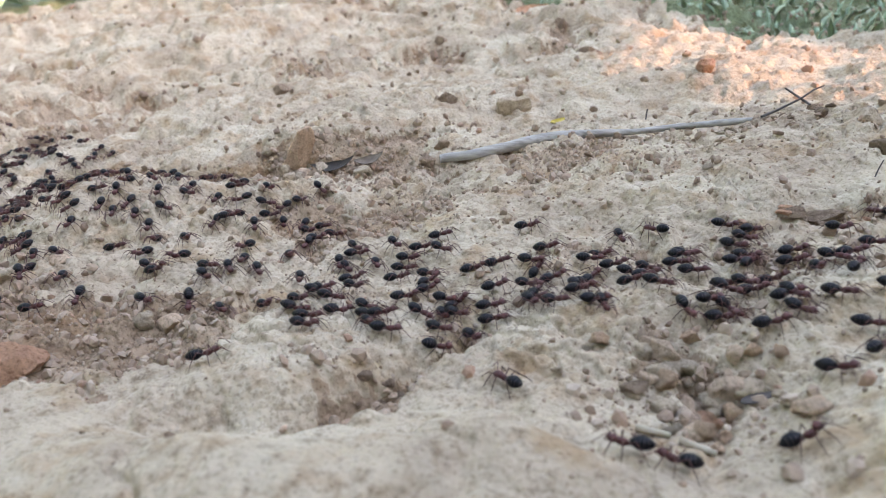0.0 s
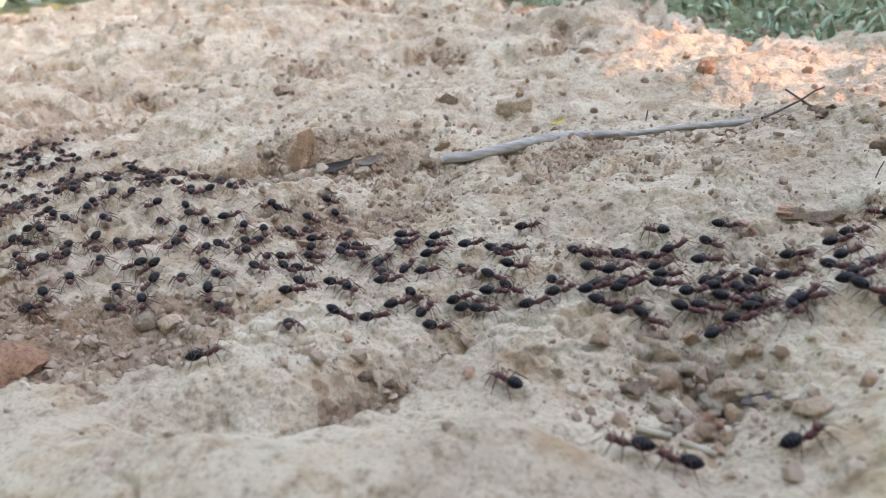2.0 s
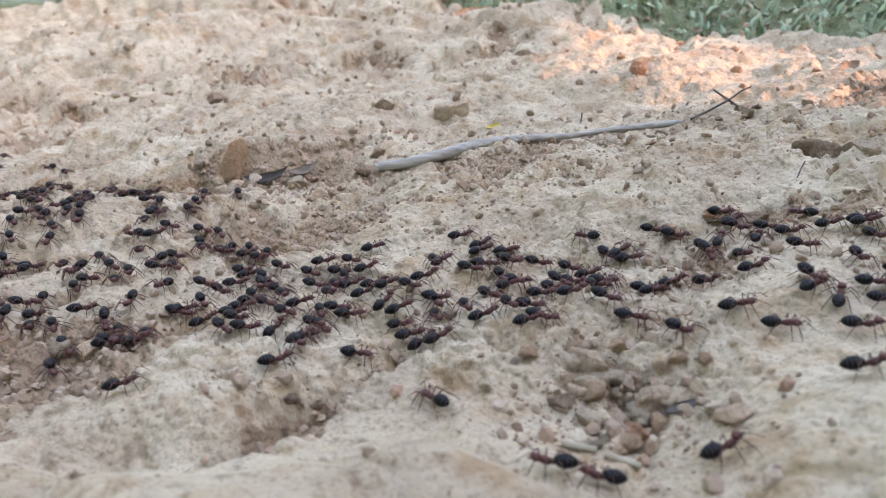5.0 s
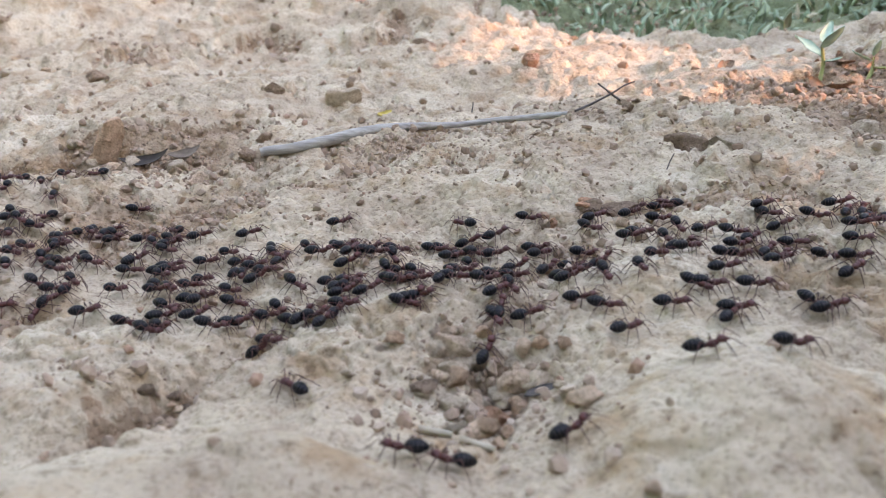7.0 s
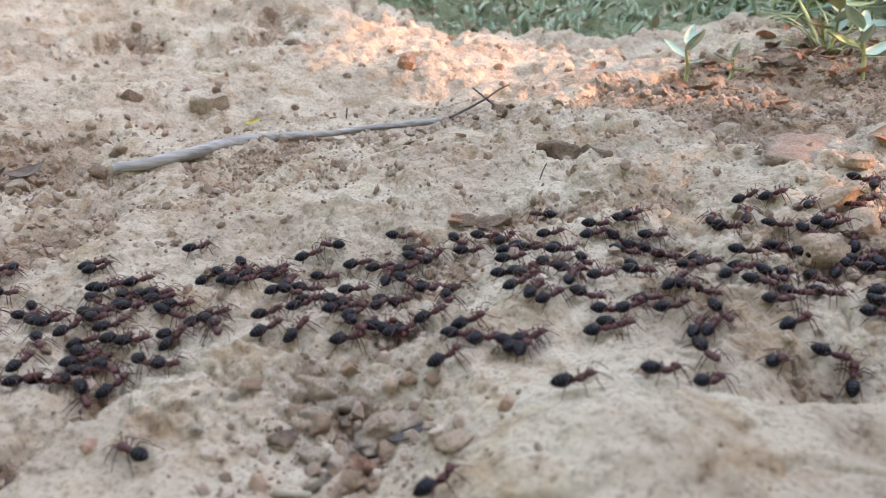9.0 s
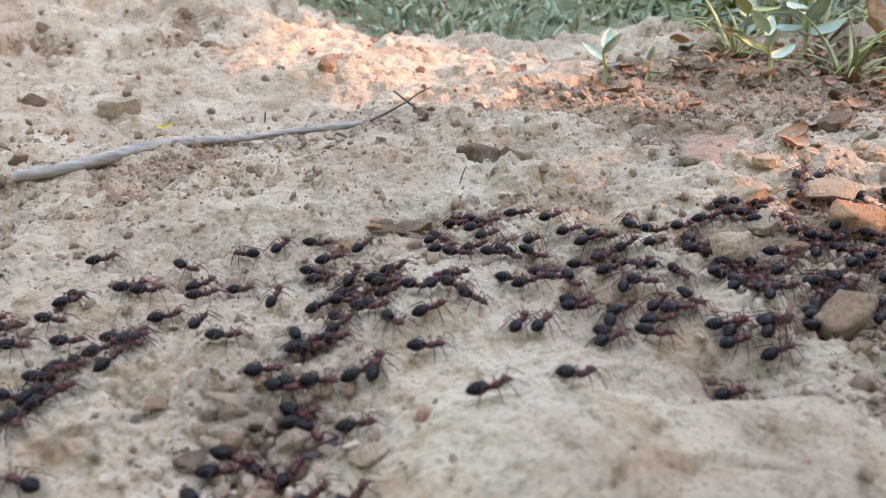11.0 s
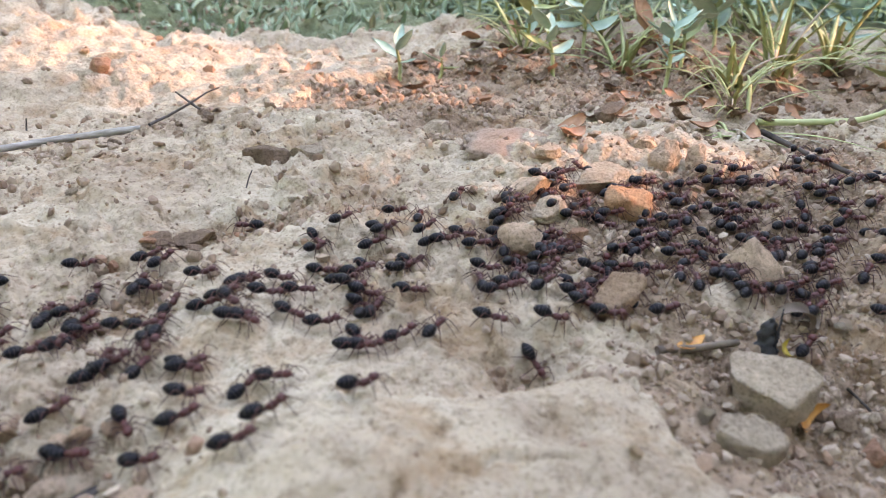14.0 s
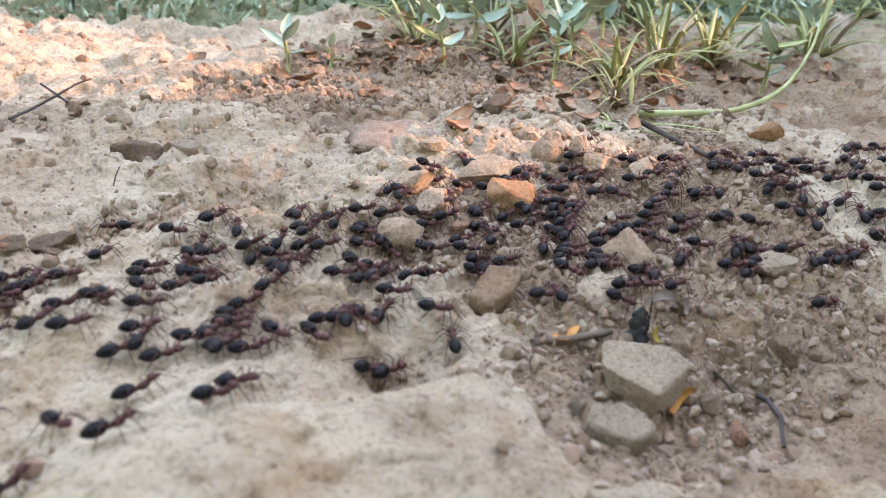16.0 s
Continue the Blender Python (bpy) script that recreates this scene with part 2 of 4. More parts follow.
def land(x, y):
    """The ground without its grain: slopes, mounds and hollows."""
    z = 0.027 * np.tanh(x / 0.3)
    z = z + hump(x, y, -0.050, 0.066, 0.042, 0.026, 0.013, -10)
    z = z + hump(x, y, -0.012, 0.074, 0.020, 0.016, 0.006, 45)
    z = z + hump(x, y, -0.037, 0.1025, 0.019, 0.0042, -0.0065, 55)
    z = z + hump(x, y, -0.050, 0.108, 0.016, 0.010, 0.004, 30)
    z = z + hump(x, y, 0.034, 0.114, 0.012, 0.008, 0.003, -20)
    z = z + hump(x, y, 0.094, 0.099, 0.011, 0.006, -0.0075, 15)
    z = z + hump(x, y, 0.085, 0.080, 0.005, 0.004, -0.004)
    z = z + hump(x, y, 0.074, 0.098, 0.012, 0.004, -0.003, -15)
    z = z + hump(x, y, -0.060, 0.088, 0.011, 0.0065, -0.0075, 10)
    z = z + hump(x, y, -0.125, 0.125, 0.050, 0.045, 0.009)
    z = z + hump(x, y, -0.142, 0.193, 0.040, 0.026, 0.016)
    z = z + hump(x, y, 0.052, 0.080, 0.022, 0.022, 0.008)
    z = z + hump(x, y, 0.016, 0.101, 0.013, 0.014, -0.0042)
    z = z + hump(x, y, 0.100, 0.070, 0.026, 0.018, 0.003)
    z = z + hump(x, y, 0.160, 0.060, 0.045, 0.028, -0.011)
    z = z + hump(x, y, 0.124, 0.073, 0.026, 0.020, -0.008)
    z = z + hump(x, y, 0.150, 0.172, 0.030, 0.014, 0.005, -10)
    z = z + hump(x, y, 0.090, 0.240, 0.030, 0.022, 0.004)
    z = z + hump(x, y, 0.210, 0.330, 0.060, 0.050, 0.007)
    z = z + hump(x, y, 0.020, 0.300, 0.060, 0.035, -0.006)
    z = z + hump(x, y, -0.070, 0.225, 0.040, 0.022, -0.004)
    z = z + hump(x, y, -0.098, 0.247, 0.028, 0.010, -0.004, -5)
    z = z + hump(x, y, 0.030, 0.200, 0.070, 0.026, 0.0035)
    z = z + hump(x, y, -0.084, 0.208, 0.020, 0.012, 0.006)
    z = z + hump(x, y, -0.110, 0.264, 0.040, 0.008, 0.004, -5)
    z = z + hump(x, y, -0.100, 0.300, 0.060, 0.030, 0.005)
    z = z + hump(x, y, -0.360, 0.720, 0.330, 0.300, 0.052)
    z = z + hump(x, y, -0.050, 0.540, 0.250, 0.120, 0.008)
    return z


def eased(a, b, v):
    u = np.clip((v - a) / (b - a), 0, 1)
    return u * u * (3 - 2 * u)


def terraces(h, steps, sharp):
    """Height in thin layers with a steep front each."""
    t = h * steps
    f = np.floor(t)
    return (f + eased(0.5 - sharp, 0.5 + sharp, t - f)) / steps


def firm(x, y):
    """Where the ground is a firm pale crust (1) and where it has broken down to loose brown soil (0)."""
    far = np.clip((np.hypot(x - 0.05, y) - 0.25) / 0.3, 0, 1)
    x, y = x + 0.006 * fbm(x, y, 0.020, 4, 23, 0.6), y + 0.005 * fbm(x, y, 0.020, 4, 29, 0.6)
    n = 0.42 + (1 - 0.6 * far) * 0.8 * fbm(x, y, 0.045, 5, 11, 0.62) + far * 0.8 * fbm(x * 0.8, y, 0.11, 4, 15, 0.6)
    for cx, cy, rx, ry, depth, turn in (
            (-0.115, 0.246, 0.060, 0.013, 1.0, -3), (-0.060, 0.262, 0.030, 0.016, 1.3, 10), (0.002, 0.244, 0.050, 0.007, 1.0, 12), (-0.060, 0.197, 0.022, 0.012, 1.4, 20),
            (-0.088, 0.116, 0.018, 0.010, 1.2, 20), (-0.120, 0.115, 0.030, 0.012, 1.0, 0), (-0.037, 0.1025, 0.020, 0.005, 2.2, 55), (0.017, 0.104, 0.014, 0.015, 1.5, 0),
            (0.055, 0.172, 0.030, 0.006, 1.1, -4), (0.030, 0.205, 0.030, 0.015, 0.6, 0), (0.150, 0.070, 0.050, 0.026, 1.5, 0), (0.165, 0.120, 0.050, 0.020, 1.2, -15),
            (0.200, 0.270, 0.080, 0.045, 2.4, -15), (0.300, 0.220, 0.080, 0.060, 2.2, -15), (0.094, 0.099, 0.012, 0.006, 1.2, 15), (0.100, 0.262, 0.040, 0.010, 0.8, -10),
            (-0.045, 0.070, 0.070, 0.026, -1.6, 0), (0.055, 0.078, 0.036, 0.022, -2.0, 0), (-0.105, 0.165, 0.035, 0.026, -0.7, 0), (-0.142, 0.193, 0.036, 0.026, -1.4, 0), (-0.084, 0.208, 0.020, 0.009, -1.4, 0),
            (0.020, 0.185, 0.045, 0.016, -0.7, 0), (0.105, 0.225, 0.050, 0.022, -1.1, -10), (0.090, 0.130, 0.030, 0.020, -0.6, 0), (-0.110, 0.290, 0.070, 0.022, -1.2, 0),
            (0.090, 0.370, 0.060, 0.070, -1.0, 0)):
        n = n - hump(x, y, cx, cy, rx, ry, depth, turn)
    return eased(-0.30, 0.30, n)


def grain(x, y):
    """Layered crust with broken edges, and lower, crumbly soil between."""
    far = np.clip((np.hypot(x - 0.05, y) - 0.25) / 0.5, 0, 1)
    hard = firm(x, y)
    back = np.clip((np.hypot(x - 0.05, y) - 0.22) / 0.25, 0, 1)
    front = np.clip((y - 0.075) / 0.05 + np.clip((x - 0.10) / 0.03, 0, 1), 0.25, 1)
    u, v = x + 0.004 * fbm(x, y, 0.014, 3, 37, 0.6), y + 0.003 * fbm(x, y, 0.014, 3, 39, 0.6)
    still = 1 - hump(x, y, 0.140, 0.100, 0.045, 0.045, 0.7)
    z = still * (0.0022 * fbm(x, y, 0.070, 3, 12) + 0.0011 * fbm(x, y, 0.022, 2, 19)) + 0.0080 * far * fbm(x, y, 0.16, 3, 13)
    z = z + (0.0018 + 0.0035 * back + 0.0060 * far) * (hard - 0.65)
    z = z + front * still * 0.0022 * terraces(fbm(u, v, 0.030, 5, 41, 0.62), 3.0, 0.18)
    z = z + back * (0.0060 + 0.0100 * far) * terraces(fbm(u, v, 0.085, 4, 43, 0.5), 2.2, 0.12)
    broken = np.clip(fbm(x, y, 0.030, 3, 61) * 1.6 + 0.55, 0, 1)
    level, crack = plates(u, v, 0.0105, 0.0068, -8, 131, 1.2)
    z = z + hard * broken * front * 0.0022 * (raised(level, crack, 0.26) - 0.5)
    level, crack = plates(u, v, 0.0046, 0.0036, 20, 231, 0.8)
    z = z + front * (1 - 0.75 * hard) * (1 - 0.6 * far) * 0.0018 * (raised(level, crack, 0.35) - 0.5) + (1 - hard) * 0.0009 * fbm(x, y, 0.007, 3, 73, 0.6)
    z = z + front * (1 - 0.6 * far) * 0.0012 * (0.5 - np.abs(fbm(u, v, 0.0095, 3, 87, 0.55)))
    z = z + (1 - front) * (0.0024 * fbm(x, y, 0.030, 3, 53, 0.5) - 0.0016 * eased(0.25, 0.0, np.abs(fbm(u, v, 0.024, 3, 57, 0.5))))
    return z - 0.0008 + (1 - 0.7 * far) * front * (0.4 + 0.6 * broken) * 0.0011 * fbm(x, y, 0.0048, 3, 97, 0.6)


def ground_z(x, y):
    x, y = np.asarray(x, float), np.asarray(y, float)
    return land(x, y) + grain(x, y) * np.clip((3.0 - np.hypot(x, y)) / 1.5, 0, 1)


def mesh_of(name, verts, faces, smooth=True):
    me = bpy.data.meshes.new(name)
    verts, faces = np.asarray(verts, np.float32), np.asarray(faces, np.int32)
    k = faces.shape[1]
    me.vertices.add(len(verts))
    me.vertices.foreach_set("co", verts.ravel())
    me.loops.add(faces.size)
    me.loops.foreach_set("vertex_index", faces.ravel())
    me.polygons.add(len(faces))
    me.polygons.foreach_set("loop_start", np.arange(0, faces.size, k, dtype=np.int32))
    me.polygons.foreach_set("use_smooth", np.full(len(faces), smooth, bool))
    me.update(calc_edges=True)
    return me


# the sheet is a fan round a place below the first row, finer where it lies in view
HUB = (0.02, -0.02)


def rings():
    made, r = [0.0, 0.02, 0.04, 0.055], 0.065
    while r < 400:
        made.append(r)
        r *= 1.0038 if r < 0.42 else 1.006 if r < 0.7 else 1.02 if r < 3 else 1.15
    return np.array(made)


RS = rings()
TH = np.concatenate([np.arange(-1.10, 1.30, 0.0034), np.arange(1.30, 2 * math.pi - 1.10, 0.06), [2 * math.pi - 1.10]])     # bearing from +y towards +x
GR, GT = np.meshgrid(RS, TH, indexing="ij")
GX, GY = HUB[0] + GR * np.sin(GT), HUB[1] + GR * np.cos(GT)
GZ = ground_z(GX, GY)


def surface(x, y):
    """The height of the ground's sheet at many places."""
    x, y = np.asarray(x, float) - HUB[0], np.asarray(y, float) - HUB[1]
    r, a = np.hypot(x, y), (np.arctan2(x, y) + 1.10) % (2 * math.pi) - 1.10
    i, j = np.clip(np.searchsorted(RS, r) - 1, 0, len(RS) - 2), np.clip(np.searchsorted(TH, a) - 1, 0, len(TH) - 2)
    u, v = (r - RS[i]) / (RS[i + 1] - RS[i]), (a - TH[j]) / (TH[j + 1] - TH[j])
    return (GZ[i, j] * (1 - u) + GZ[i + 1, j] * u) * (1 - v) + (GZ[i, j + 1] * (1 - u) + GZ[i + 1, j + 1] * u) * v


def height(x, y):
    return float(surface(x, y))


def growth_edge(x):
    """How far back the bare clay ends and the low growth begins."""
    return np.interp(x, [-1.5, -0.4, -0.2, -0.09, 0.0, 0.06, 0.10, 0.14, 0.19, 0.24, 0.30, 0.45, 3], [2.2, 1.0, 0.74, 0.61, 0.56, 0.505, 0.47, 0.44, 0.42, 0.40, 0.37, 0.32, -0.3])


def make_ground():
    verts = np.stack([GX, GY, GZ], -1).reshape(-1, 3)
    w, h = len(TH), len(RS)
    i = (np.arange(h - 1)[:, None] * w + np.arange(w - 1)).ravel()
    me = mesh_of("ground", verts, np.stack([i, i + w, i + w + 1, i + 1], 1)[:, ::-1])
    for m in (CRUST, SOIL, MOSS):
        me.materials.append(m)
    x, y = (GX[:-1, :-1] + GX[1:, 1:]) / 2, (GY[:-1, :-1] + GY[1:, 1:]) / 2
    kind = np.where(firm(x, y) + 0.30 * fbm(x, y, 0.008, 3, 83, 0.65) < 0.42, 1, 0)
    kind = np.where(y > growth_edge(x) + 0.012 * fbm(x, y, 0.03, 3, 5), 2, kind)
    kind = np.where(y < -0.02, 0, kind)
    kind = np.where(np.hypot(x, y) > 1.7, 2, kind)
    me.polygons.foreach_set("material_index", kind.ravel().astype(np.int32))
    return tagged(new("ground", me), "dry beige clay with pale layered crust and brown crumbly soil", "ground", kind="structure")


ground = make_ground()


# ---- building blocks ----
def link(name, bm, mat, parent=None, label="", smooth=True):
    me = bpy.data.meshes.new(name)
    bm.to_mesh(me)
    bm.free()
    for p in me.polygons:
        p.use_smooth = smooth
    me.materials.append(mat)
    ob = new(name, me)
    ob.parent = parent
    return tagged(ob, label) if label else ob


def rock_mesh(bm, size, seed, cuts=5, rough=0.16, level=3, at=(0, 0, 0)):
    """A broken lump: a ball cut flat by planes, then roughened at two scales."""
    rng = random.Random(seed)
    made = bmesh.ops.create_icosphere(bm, subdivisions=level, radius=1.0)["verts"]
    planes = []
    for _ in range(cuts):
        d = Vector((rng.uniform(-1, 1), rng.uniform(-1, 1), rng.uniform(-0.7, 1))).normalized()
        planes.append((d, rng.uniform(0.55, 0.95)))
    off = Vector((rng.uniform(-50, 50), rng.uniform(-50, 50), rng.uniform(-50, 50)))
    for v in made:
        v.co /= (v.co.x ** 4 + v.co.y ** 4 + v.co.z ** 4) ** 0.25
        for d, far in planes:
            over = v.co.dot(d) - far
            if over > 0:
                v.co -= d * over * 0.97
        n = noise.fractal(v.co * 1.3 + off, 0.9, 2.1, 6)
        chip = abs(noise.noise(v.co * 3.5 + off))
        v.co *= 1.0 + rough * n - rough * 0.6 * chip
        v.co = Vector((v.co.x * size[0] / 2, v.co.y * size[1] / 2, v.co.z * size[2] / 2)) + Vector(at)
    return made


def stone(x, y, size, mat, label, seed, turn=0.0, sink=0.25, tip=0.0, name="stone", cuts=6, rough=0.08):
    bm = bmesh.new()
    rock_mesh(bm, size, seed, cuts + 4, rough + 0.03, 5)
    ob = link(name, bm, mat)
    ob.matrix_basis = pose(x, y, foot(x, y, size[0] * 0.35) + size[2] * (0.5 - sink), 0, tip, turn)
    return tagged(ob, label, "stone", group="stones on the ground")


def foot(x, y, reach):
    """The ground's usual height over a small round patch."""
    a = np.arange(8) * math.pi / 4
    return float(np.mean(surface(np.append(x + reach * np.cos(a), x), np.append(y + reach * np.sin(a), y))))


def tube(bm, points, radii, sides=7):
    """A round rod through the points, with a radius at each."""
    rings = []
    for i, p in enumerate(points):
        p = Vector(p)
        way = (Vector(points[min(i + 1, len(points) - 1)]) - Vector(points[max(i - 1, 0)])).normalized()
        side = way.cross(Vector((0, 0, 1)))
        side = side.normalized() if side.length > 1e-4 else Vector((1, 0, 0))
        up = side.cross(way)
        rings.append([bm.verts.new(p + radii[i] * (math.cos(a) * side + math.sin(a) * up)) for a in (2 * math.pi * k / sides for k in range(sides))])
    for a, b in zip(rings, rings[1:]):
        for k in range(sides):
            bm.faces.new((a[k], a[(k + 1) % sides], b[(k + 1) % sides], b[k]))
    bm.faces.new(rings[0])
    bm.faces.new(rings[-1][::-1])


# ---- ants ----
def ovoid(bm, centre, size, squeeze=0.0, segments=12, rings=8):
    """An egg along x; squeeze narrows its rear."""
    made = bmesh.ops.create_uvsphere(bm, u_segments=segments, v_segments=rings, radius=1.0)["verts"]
    for v in made:
        x, y, z = v.co.z, v.co.x, v.co.y
        k = 1 - squeeze * max(0.0, -x) ** 1.5
        v.co = Vector((centre[0] + x * size[0] / 2, centre[1] + y * k * size[1] / 2, centre[2] + z * k * size[2] / 2))


def make_ant(variant):
    """An ant of about 7.5 mm with its head towards +x, standing on z = 0."""
    rng = random.Random(40 + variant)
    ant = new("ant")
    tagged(ant, "dark ant with glossy banded abdomen and reddish-brown head", "ant", group="ants in the trail")
    rise = (0.0003, 0.0006, 0.0, 0.0004)[variant]
    bm = bmesh.new()
    ovoid(bm, (-0.00190, 0, 0.00190 + rise * 0.5), (0.0038, 0.0025, 0.0023), 0.30, 16, 12)
    link("abdomen", bm, SHELL, ant, "glossy blue-black abdomen with pale seams")
    bm = bmesh.new()
    ovoid(bm, (0.00095, 0, 0.0018), (0.0020, 0.0013, 0.0014), 0.3, 10, 8)
    ovoid(bm, (0.00155, 0, 0.00195), (0.0012, 0.0013, 0.0013), 0.0, 10, 6)
    ovoid(bm, (-0.0001, 0, 0.0016), (0.0006, 0.0005, 0.0008), 0.0, 8, 6)
    link("thorax", bm, THORAX, ant)
    bm = bmesh.new()
    ovoid(bm, (0.00265, 0, 0.00195 + rise), (0.0017, 0.0017, 0.0013), -0.2, 12, 8)
    for s in (-1, 1):
        lift = rng.uniform(-0.0004, 0.0008)
        tube(bm, [(0.0033, 0.0003 * s, 0.0018 + rise), (0.0037, 0.0003 * s, 0.0017 + rise), (0.0039, 0.00005 * s, 0.00165 + rise)], [0.00013, 0.00011, 0.00004], 5)
        tube(bm, [(0.0030, 0.0004 * s, 0.0023 + rise), (0.0036, 0.0013 * s, 0.0031 + lift), (0.0047, 0.0018 * s, 0.0024 + lift), (0.0058, 0.0015 * s, 0.0012 + lift)], [0.00009, 0.00009, 0.00007, 0.00006], 5)
    link("head", bm, THORAX, ant, "reddish-brown head with jaws and bent antennae")
    for root, swing in ((0.0018, 42), (0.0011, -4), (0.0004, -48)):
        for s in (-1, 1):
            a = radians(swing + rng.uniform(-9, 9))
            far = Vector((math.sin(a), s * math.cos(a), 0))
            long = 1.0 if swing >= -10 else 1.25
            bm = bmesh.new()
            tube(bm, [(0, 0, 0), far * 0.0013 * long + Vector((0, 0, 0.0013)), far * 0.0026 * long + Vector((0, 0, -0.0001)), far * 0.0036 * long + Vector((0, 0, -0.00155))],
                 [0.00012, 0.00013, 0.00009, 0.00005], 5)
            leg = link("leg", bm, LIMB, ant)
            leg.location = (root, 0.0003 * s, 0.00155)
    return ant


def shrink(ant, k):
    for part in ant.children:
        part.data.transform(Matrix.Scale(k, 4))
        part.location *= k
    return ant


ANTS = [shrink(make_ant(v), 0.88) for v in range(4)]


TRAIL = np.array([(-0.90, 0.80, 0.050), (-0.40, 0.345, 0.045), (-0.25, 0.245, 0.038), (-0.16, 0.190, 0.040), (-0.11, 0.167, 0.040), (-0.085, 0.155, 0.033), (-0.06, 0.146, 0.024),
                  (-0.03, 0.144, 0.020), (0.0, 0.1425, 0.017), (0.03, 0.143, 0.019), (0.06, 0.137, 0.027), (0.09, 0.132, 0.024), (0.12, 0.127, 0.025), (0.145, 0.125, 0.029),
                  (0.165, 0.121, 0.029), (0.19, 0.114, 0.031), (0.22, 0.104, 0.030), (0.25, 0.092, 0.028), (0.40, 0.04, 0.034), (0.90, -0.20, 0.034)])      # x, middle, half width


def trail_y(x):
    return np.interp(x, TRAIL[:, 0], TRAIL[:, 1])


def trail_half(x):
    return np.interp(x, TRAIL[:, 0], TRAIL[:, 2])


# time along the trail, for a pace of one: the ants slow down and crowd where the factor is small
TX = np.linspace(-0.85, 0.85, 1701)
CROWD = 1.12 - 0.54 * np.exp(-(((TX - 0.145) / 0.045) ** 2)) - 0.32 / (1 + np.exp((TX + 0.13) / 0.02))
TS = np.concatenate([[0], np.cumsum(np.hypot(np.diff(TX), np.diff(trail_y(TX))) / CROWD[1:])])
TS = TS - np.interp(0.0, TX, TS)


def ant_poses(x, y, heading):
    """Poses on the ground for many places at once."""
    x, y = np.asarray(x, float), np.asarray(y, float)
    r = 0.003
    xs, ys = np.stack([x, x - r, x + r, x, x]), np.stack([y, y, y, y - r, y + r])
    z = surface(xs, ys)
    gx, gy, base = (z[2] - z[1]) / (2 * r), (z[4] - z[3]) / (2 * r), z.mean(0) * 0.6 + z[0] * 0.4
    made = []
    for px, py, pz, sx, sy, h in zip(x, y, base, gx, gy, heading):
        up = Vector((-0.8 * sx, -0.8 * sy, 1)).normalized()
        ahead = Vector((math.cos(h), math.sin(h), 0))
        ahead = (ahead - up * ahead.dot(up)).normalized()
        m = Matrix((ahead, up.cross(ahead), up)).transposed().to_4x4()
        m.translation = (px, py, pz + 0.0003)
        made.append(m)
    return made


def marching():
    """Where each walking ant is along and across the trail at the start, and its pace."""
    rng = random.Random(7)
    placed, rows = np.zeros((0, 2)), []
    for _ in range(20000):
        s, u = rng.uniform(-0.42, 0.072), rng.uniform(-0.95, 0.95) if rng.random() < 0.8 else max(-1.5, min(1.3, rng.gauss(0, 0.75)))
        if rows and rng.random() < 0.40:
            s, u = rows[rng.randrange(len(rows))][:2]
            s, u = s + rng.gauss(0, 0.007), u + rng.gauss(0, 0.28)
            if not -0.42 < s < 0.072 or abs(u) > 1.3:
                continue
        x = float(np.interp(s + 0.1, TS, TX))
        v = u * float(trail_half(x))
        if not len(placed) or (((placed - (s, v)) / (0.0056, 0.0029)) ** 2).sum(1).min() > 1:
            placed = np.vstack([placed, (s, v)])
            rows.append((s, u, rng.uniform(0.0262, 0.0278), rng.uniform(0, 6.28)))
        if len(rows) == 520:
            break
    return rows


MARCH = []
for n, row in enumerate(marching()):
    MARCH.append((ANTS[n] if n < 4 else copy_thing(ANTS[n % 4], pose(0, 0, 0)), row))


def standing_ant(x, y, heading, variant=0, label=""):
    ant = copy_thing(ANTS[variant], ant_poses([x], [y], [radians(heading)])[0])
    return tagged(ant, label or "dark ant standing still beside the trail", "ant", group="ants beside the trail")


standing_ant(0.030, 0.086, 15, 1)
standing_ant(-0.117, 0.124, 5, 2)
standing_ant(-0.067, 0.106, 20, 0)
standing_ant(0.062, 0.095, 8, 1)
standing_ant(0.050, 0.095, -8, 3)
standing_ant(0.101, 0.156, 55, 0)
standing_ant(0.067, 0.171, 150, 2)
standing_ant(0.148, 0.159, 130, 3)
standing_ant(0.032, 0.164, 10, 1)
standing_ant(0.018, 0.166, 150, 0)
standing_ant(-0.035, 0.171, 30, 2)
standing_ant(-0.013, 0.174, 5, 3)
standing_ant(-0.069, 0.173, -10, 1)
standing_ant(-0.011, 0.102, 140, 2)
standing_ant(0.007, 0.083, 175, 0)
standing_ant(0.013, 0.082, 185, 3)
standing_ant(-0.095, 0.176, 40, 1)
standing_ant(0.122, 0.152, 35, 2)
standing_ant(0.084, 0.160, 20, 0)
standing_ant(0.155, 0.150, 200, 1)


